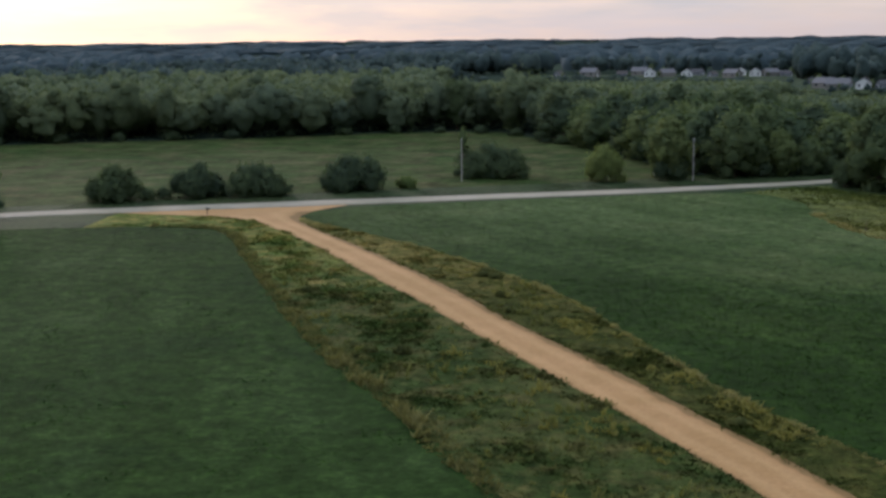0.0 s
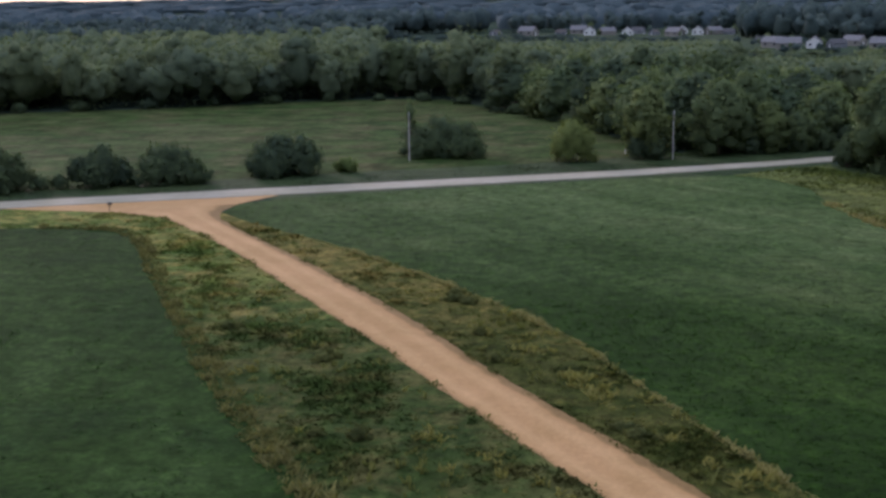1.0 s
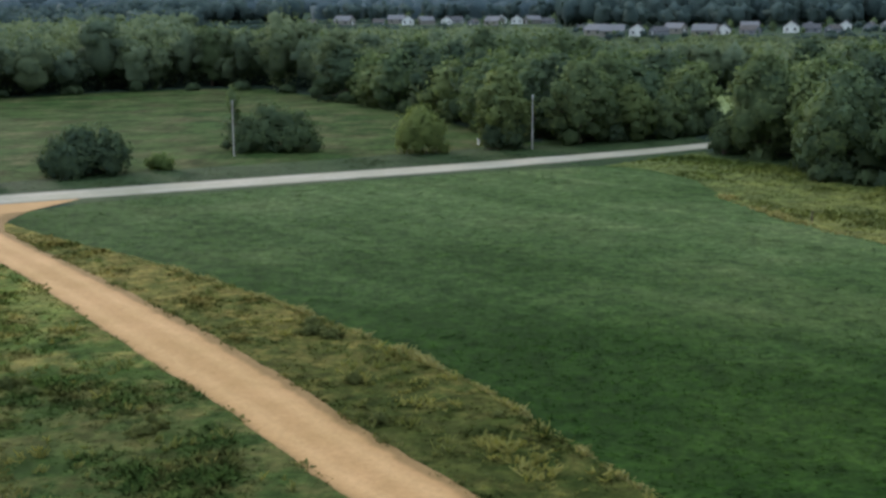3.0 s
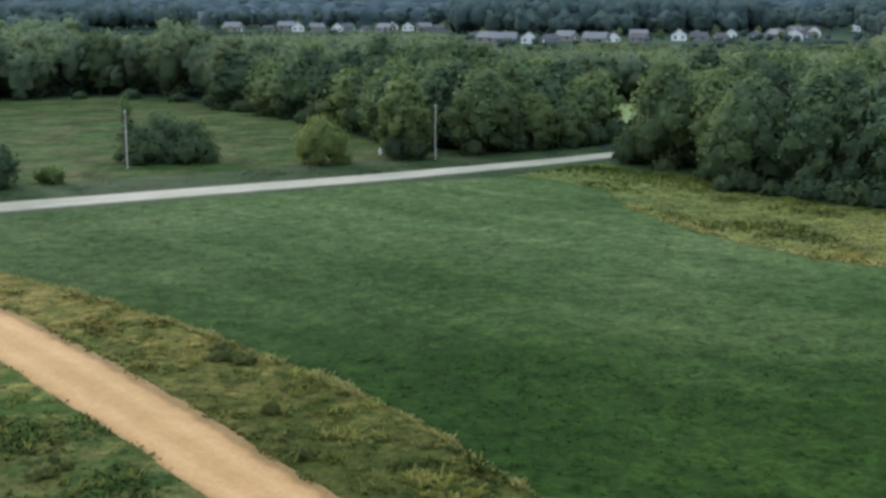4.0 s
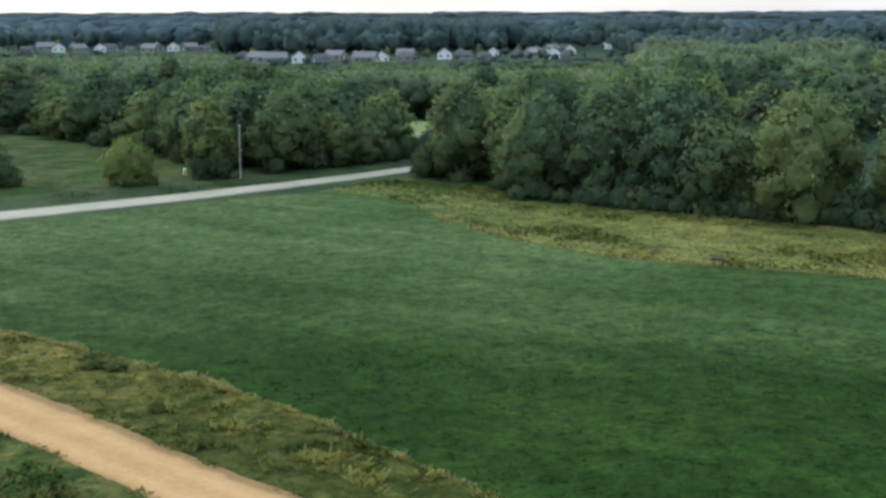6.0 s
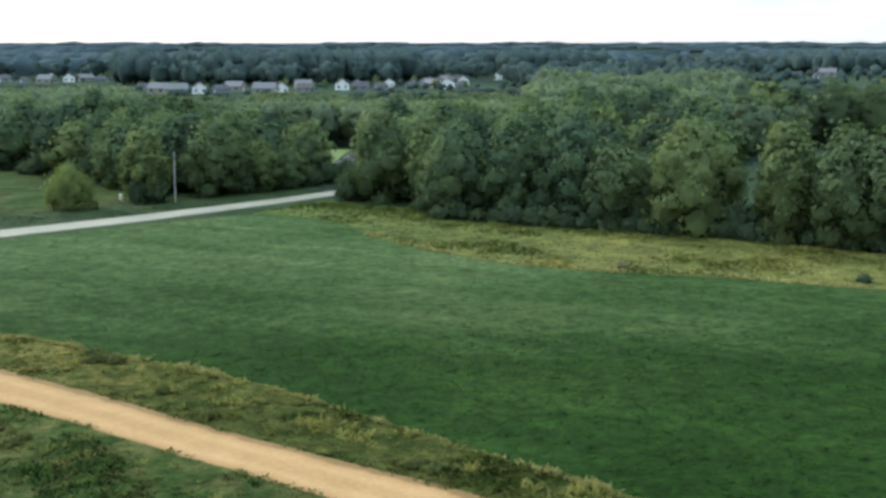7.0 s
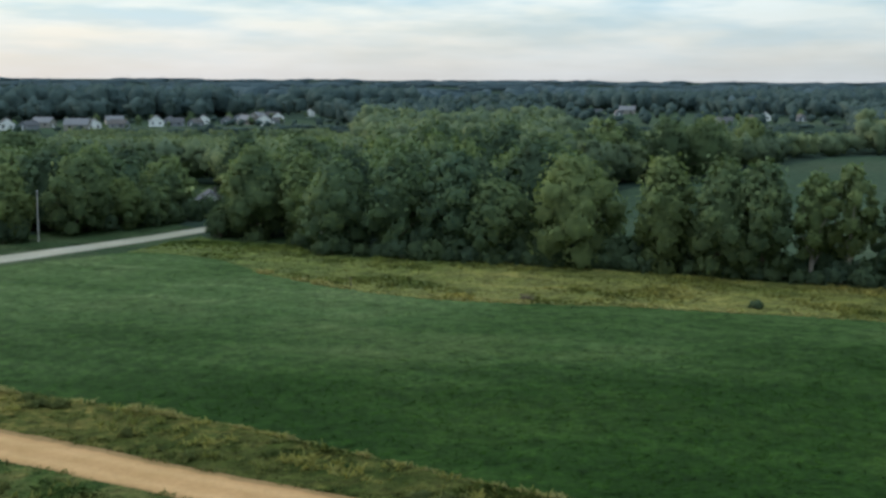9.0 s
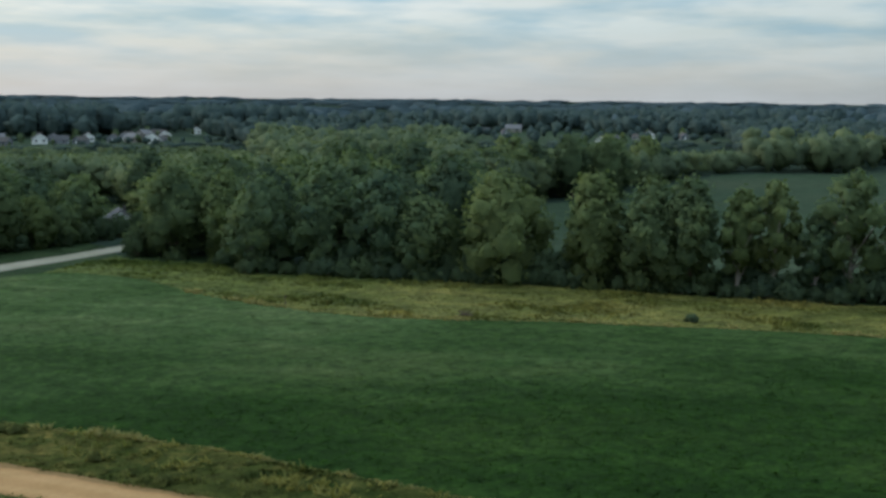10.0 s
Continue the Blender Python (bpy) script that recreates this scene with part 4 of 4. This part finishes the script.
ROAD_LINE = [(67 + 53 * k, 208 + 32.5 * k) for k in np.linspace(0, 1, 14)]
meadow_rim = resample(MEADOW_BACK, 150)
for x, y in spots:
    r = math.hypot(x - 20, y - 120)
    if inside(LAWN_AT, x, y) or math.hypot(x - COTTAGE_AT[0], y - COTTAGE_AT[1]) < 5.5:
        continue
    if inside(GLADE, x, y) or min(math.hypot(x - a, y - b) for a, b in ROAD_LINE) < 5.5:
        continue
    if (r > 400 and rng.uniform() < 0.35) or (r > 540 and rng.uniform() < 0.5):
        continue
    h = canopy(x, y, rng.uniform(10.5, 15.5) + 2.4 * noise.noise(Vector((x * 0.03, y * 0.03, 1.0))))
    if r < 230 and count < 150:
        k = int(rng.integers(5))
        s = rng.uniform(0.95, 1.3)
        m = place(x, y, rng.uniform(0, 6.28), s, h / heights[k])
        if first[k]:
            kinds[k].matrix_basis, first[k] = m, False
        else:
            copy_thing(kinds[k], m)
        count += 1
        continue
    if r > 330 and rng.uniform() < 0.2:
        continue
    if h < 4.5 and rng.uniform() < 0.6:
        continue
    w = rng.uniform(8, 15)
    edge = x < 60 and np.min(np.hypot(meadow_rim[:, 0] - x, meadow_rim[:, 1] - y)) < 22
    tone = rng.uniform(-0.05, 0.4) + 0.35 * noise.noise(Vector((x * 0.02, y * 0.02, 5.0)))
    near = r < 310 or edge
    if edge:
        w, h = rng.uniform(7, 15), h * rng.uniform(0.75, 1.35)
    lobes = [((x, y, h * 0.5), (w * 0.40, w * 0.40, h * 0.46))]
    for k in range(18 if edge else 13 if near else 5 if r < 480 else 3):
        ang, u = k * 2.4 + rng.uniform(-0.5, 0.5), rng.uniform(0.3, 1.0)
        rr = min(w * (rng.uniform(0.13, 0.2) if near else rng.uniform(0.17, 0.26)), h * 0.3)
        reach = w * 0.42 * (1 - 0.6 * u * u)
        lobes.append(((x + math.cos(ang) * reach, y + math.sin(ang) * reach, min(h * (0.25 + 0.62 * u), h - rr * 0.6)), (rr, rr, min(rr * 0.8, h * 0.3))))
    crown_heap(rng, lobes[::-1], 650 if edge else 240 if near else 56 if r < 480 else 34, 0.5 if edge else 0.62 if near else 0.85 if r < 480 else 1.0, 0.80 if edge else 0.86, ICO1, far if r < 480 else distant, tone, 0.22, 0.9 if near else 0.5)
# taller stands behind the village: a middle, half width and depth along x and y, height
for sx, sy, wx, wy, tall, n in ((215, 800, 95, 22, 23, 120), (440, 860, 40, 30, 21, 60), (-110, 930, 60, 25, 19, 50), (700, 830, 60, 60, 20, 60), (860, 760, 120, 70, 21, 130)):
    for _ in range(n):
        x, y = sx + rng.uniform(-wx, wx), sy + rng.uniform(-wy, wy)
        h, w = tall * rng.uniform(0.78, 1.0), rng.uniform(9, 15)
        tone = rng.uniform(-0.1, 0.3)
        lobes = [((x, y, h * 0.5), (w * 0.5, w * 0.5, h * 0.5)), ((x + rng.uniform(-4, 4), y - 2, h * 0.68), (w * 0.36, w * 0.36, h * 0.26)), ((x + rng.uniform(-4, 4), y - 3, h * 0.5), (w * 0.36, w * 0.36, h * 0.3))]
        crown_heap(rng, lobes, 60, 1.0, 0.9, ICO1, distant, tone, 0.16, 0.4)
# low growth between the houses
for i in range(190):
    x, y = rng.uniform((370, 520), (670, 940)) if i < 120 else rng.uniform((95, 590), (330, 720))
    if inside(HAMLET if i < 120 else VILLAGE, x, y) and min(math.hypot(x - a, y - b) for a, b in plots) > 9:
        h, w = rng.uniform(5, 10) if i < 120 else rng.uniform(2.5, 4.5), rng.uniform(5, 9) if i < 120 else rng.uniform(2.5, 4.5)
        lobes = [((x, y, h * 0.45), (w * 0.45, w * 0.45, h * 0.5)), ((x + w * 0.3, y, h * 0.5), (w * 0.3, w * 0.3, h * 0.3)), ((x - w * 0.3, y - 1, h * 0.4), (w * 0.3, w * 0.3, h * 0.3))]
        crown_heap(rng, lobes, 60, 0.7, 0.85, ICO1, distant, rng.uniform(-0.1, 0.35), 0.2, 0.7)
horizon = Heap()
for _ in range(3800):
    r, a = 1000 * 4.5 ** rng.uniform(0, 1), radians(rng.uniform(-36, 66))
    x, y = 20 + r * math.sin(a), r * math.cos(a)
    if noise.noise(Vector((x * 0.003, y * 0.003, 9.0))) < -0.15 or inside([(820, 985), (935, 970), (1340, 1410), (1190, 1440)], x, y):
        continue
    w, h = rng.uniform(5, 10) + 0.003 * r, rng.uniform(8, 15) if r < 1800 else rng.uniform(5, 8)
    row = 1.0 if r < 1800 else rng.uniform(1.5, 4.0)
    crown_heap(rng, [((x, y, land(r) + h * 0.3), (w * row, w * 0.8, h * 0.7))], 0, 1.0, 1.0, ICO1 if r > 1600 else ICO2, horizon, rng.uniform(0.1, 0.6), 0.2)
tagged(new("horizon_woodland", horizon.mesh("horizon_woodland", LEAF_HORIZON_HAZE, True)), "woodland along the horizon, haze put into its blue-green leaves", "woods", kind="stuff")
tagged(new("woodland", far.mesh("woodland", LEAF_FAR, True)), "wide dark green woodland canopy", "woods", kind="stuff")
tagged(new("distant_woodland", distant.mesh("distant_woodland", LEAF_DISTANT_HAZE, True)), "distant woodland canopy, haze put into its blue-green colour", "woods", kind="stuff")
sheet("lawn", LAWN_AT, 0.05, LAWN, "bright green lawn in a clearing", "lawn")


# ---- buildings ----
def make_house(w, d, eave, ridge, siding, roof, label, name="house", group=""):
    """A gabled house: walls, two roof slopes with overhang, windows, doors."""
    root = thing(name, label, "house", group)
    bm = bmesh.new()
    prof = [(-w / 2, 0), (w / 2, 0), (w / 2, eave), (0, ridge), (-w / 2, eave)]
    a = [bm.verts.new((x, -d / 2, z)) for x, z in prof]
    b = [bm.verts.new((x, d / 2, z)) for x, z in prof]
    bm.faces.new(a)
    bm.faces.new(b[::-1])
    for i in range(5):
        j = (i + 1) % 5
        bm.faces.new((a[i], b[i], b[j], a[j]))
    part("wall", bm_mesh("wall", bm, siding), root)
    over, thick = 0.35, 0.14
    slope = (ridge - eave) / (w / 2)
    bm = bmesh.new()
    for s in (-1, 1):
        pts = [(0, ridge + 0.02), (s * (w / 2 + over), eave - slope * over + 0.02), (s * (w / 2 + over), eave - slope * over + 0.02 + thick), (0, ridge + 0.02 + thick)]
        p = [bm.verts.new((x, -d / 2 - over, z)) for x, z in pts]
        q = [bm.verts.new((x, d / 2 + over, z)) for x, z in pts]
        bm.faces.new(p)
        bm.faces.new(q[::-1])
        for i in range(4):
            j = (i + 1) % 4
            bm.faces.new((p[i], q[i], q[j], p[j]))
    part("roof", bm_mesh("roof", bm, roof), root)
    for x in (-w * 0.25, w * 0.25):
        bm = bmesh.new()
        box_into(bm, x, -d / 2 - 0.03, eave * 0.58, w * 0.15, 0.08, eave * 0.4)
        part("window", bm_mesh("window", bm, PANE), root)
    for y in (-d * 0.25, d * 0.25):
        bm = bmesh.new()
        box_into(bm, -w / 2 - 0.03, y, eave * 0.58, 0.08, d * 0.12, eave * 0.4)
        part("window", bm_mesh("window", bm, PANE), root)
    bm = bmesh.new()
    box_into(bm, 0, -d / 2 - 0.03, eave * 0.39, w * 0.13, 0.08, eave * 0.78)
    part("door", bm_mesh("door", bm, WHITE), root)
    bm = bmesh.new()
    box_into(bm, w * 0.18, d * 0.2, ridge, 0.5, 0.5, 1.1, 0.03)
    part("chimney", bm_mesh("chimney", bm, ROOFS[1]), root)
    return root


TOWN = "houses of the village"
house_kinds = [make_house(7.2, 11.0, 3.0, 5.6, SIDINGS[(0, 1, 2, 1)[i]], ROOFS[i % 3 if i < 3 else 0], lab, group=TOWN) for i, lab in
               enumerate(("white gabled house with grey roof", "grey gabled house with brown roof", "tan gabled house with pale roof", "grey gabled house with dark grey roof"))]
rng = np.random.default_rng(4)
used = [False] * 4
for i, (x, y) in enumerate(plots):
    k = 0 if i in (0, 3, 6, 9, 12, 14, 25, 27, 30, 38, 41, 45, 49) else (1, 2, 3, 1, 2)[i % 5]
    m = Matrix.LocRotScale((x, y, 0), Euler((0, 0, math.atan2(-x, y) if k == 0 else radians(rng.choice([-30, 60, 45, -60, 20, 80])))), Vector((1, 1, 1)) * rng.uniform(0.75, 1.05))
    if not used[k]:
        house_kinds[k].matrix_basis, used[k] = m, True
    else:
        copy_thing(house_kinds[k], m)
garden_tree = make_tree(120, 4.2, 3.6, 260, 0.3, LEAF, BARK, "small garden tree between the houses", low=0.05, n_lobes=9, full=0.6, group="garden trees of the village")
garden_tree.matrix_basis = place(plots[0][0] + 5, plots[0][1] + 4)
for i, (x, y) in enumerate(plots):
    ahead = i % 2
    copy_thing(garden_tree, place(x + rng.uniform(-9, 9), y - rng.uniform(5, 10) if ahead else y + rng.uniform(4, 9), i, rng.uniform(0.5, 1.0) if ahead else rng.uniform(0.9, 1.9)))
cottage = make_house(5.6, 8.0, 2.3, 4.2, SIDINGS[0], ROOFS[0], "white cottage with dark roof among trees", "cottage")
cottage.matrix_basis = Matrix.LocRotScale((*COTTAGE_AT, 0), Euler((0, 0, radians(-20))), None)
sheet("village_lawn", VILLAGE, 0.03, FAR_FIELD, "grey-green grass round the village houses", "lawn")
sheet("hamlet_lawn", HAMLET, 0.03, FAR_FIELD, "grey-green grass round the outlying houses", "lawn")


# ---- utility poles, mailbox, pedestal ----
def make_pole(h):
    root = thing("utility_pole", "weathered grey wooden utility pole beside the road", "pole", "utility poles along the road")
    hp = Heap()
    hp.add(*tube([(0, 0, -0.3), (0, 0, h * 0.5), (0.03, 0, h)], [0.11, 0.095, 0.075], 10))
    part("shaft", hp.mesh("shaft", POLE_WOOD, True), root)
    bm = bmesh.new()
    box_into(bm, 0, 0, h + 0.05, 0.3, 0.3, 0.12, 0.03)
    part("cap", bm_mesh("cap", bm, METAL), root, "metal pole-top cap")
    hp = Heap()
    hp.add(*tube([(0.03, 0, h + 0.1), (0.03, 0, h + 0.2), (0.03, 0, h + 0.32)], [0.05, 0.09, 0.04], 8))
    part("insulator", hp.mesh("insulator", WHITE, True), root, "pale insulator")
    return root


pole = make_pole(8.1)
pole.matrix_basis = Matrix.Translation((-7.4, 203.2, 0))
copy_thing(pole, Matrix.Translation((38.0, 206.0, 0)))

mail = thing("mailbox", "black mailbox on a post at the road junction", "mailbox")
bm = bmesh.new()
box_into(bm, 0, 0, 0.5, 0.1, 0.1, 1.0, 0.01)
part("post", bm_mesh("post", bm, BLACK), mail)
bm = bmesh.new()
box_into(bm, 0.05, 0, 1.12, 0.55, 0.26, 0.2, 0.02)
made = bmesh.ops.create_cone(bm, cap_ends=True, segments=12, radius1=0.13, radius2=0.13, depth=0.55, matrix=pose(0.05, 0, 1.22, 0, 90, 0))
part("box", bm_mesh("box", bm, BLACK), mail)
bm = bmesh.new()
box_into(bm, 0.2, 0.15, 1.28, 0.04, 0.02, 0.22)
part("flag", bm_mesh("flag", bm, METAL), mail)
mail.matrix_basis = pose(-41.2, 149.0, 0, 0, 0, 30)

ped = thing("utility_pedestal", "small white utility pedestal in the meadow grass", "pedestal")
bm = bmesh.new()
box_into(bm, 0, 0, 0.45, 0.42, 0.36, 0.9, 0.03)
part("body", bm_mesh("body", bm, WHITE), ped)
bm = bmesh.new()
box_into(bm, 0, 0, 0.95, 0.48, 0.42, 0.12, 0.03)
part("lid", bm_mesh("lid", bm, WHITE), ped)
ped.matrix_basis = pose(30.3, 213.6, 0, 0, 0, 20)


def make_post(h):
    root = thing("fence_post", "weathered wooden post in the prairie strip", "post")
    hp = Heap()
    hp.add(*tube([(0, 0, -0.2), (0.03, 0, h)], [0.09, 0.075], 8))
    part("shaft", hp.mesh("shaft", BARK, True), root)
    bm = bmesh.new()
    box_into(bm, 0.03, 0, h, 0.17, 0.17, 0.05, 0.01)
    part("cap", bm_mesh("cap", bm, BARK), root)
    return root


post = make_post(1.3)
post.matrix_basis = Matrix.Translation((60.7, 141.5, 0))

brush = thing("brush_pile", "pile of dark cut branches at the field edge", "brush pile")
rng = np.random.default_rng(33)
for i in range(9):
    hp = Heap()
    a, l = rng.uniform(-0.5, 0.5), rng.uniform(1.2, 2.2)
    y, z = rng.uniform(-0.4, 0.4), 0.12 + 0.07 * i * rng.uniform(0.6, 1.1)
    hp.add(*tube([(-l / 2, y - a * l / 2, z), (0, y, z + 0.08), (l / 2, y + a * l / 2, z)], [0.08, 0.065, 0.03], 6))
    part("branch", hp.mesh("branch", BARK, True), brush)
brush.matrix_basis = pose(74.5, 122.0, 0, 0, 0, -35)
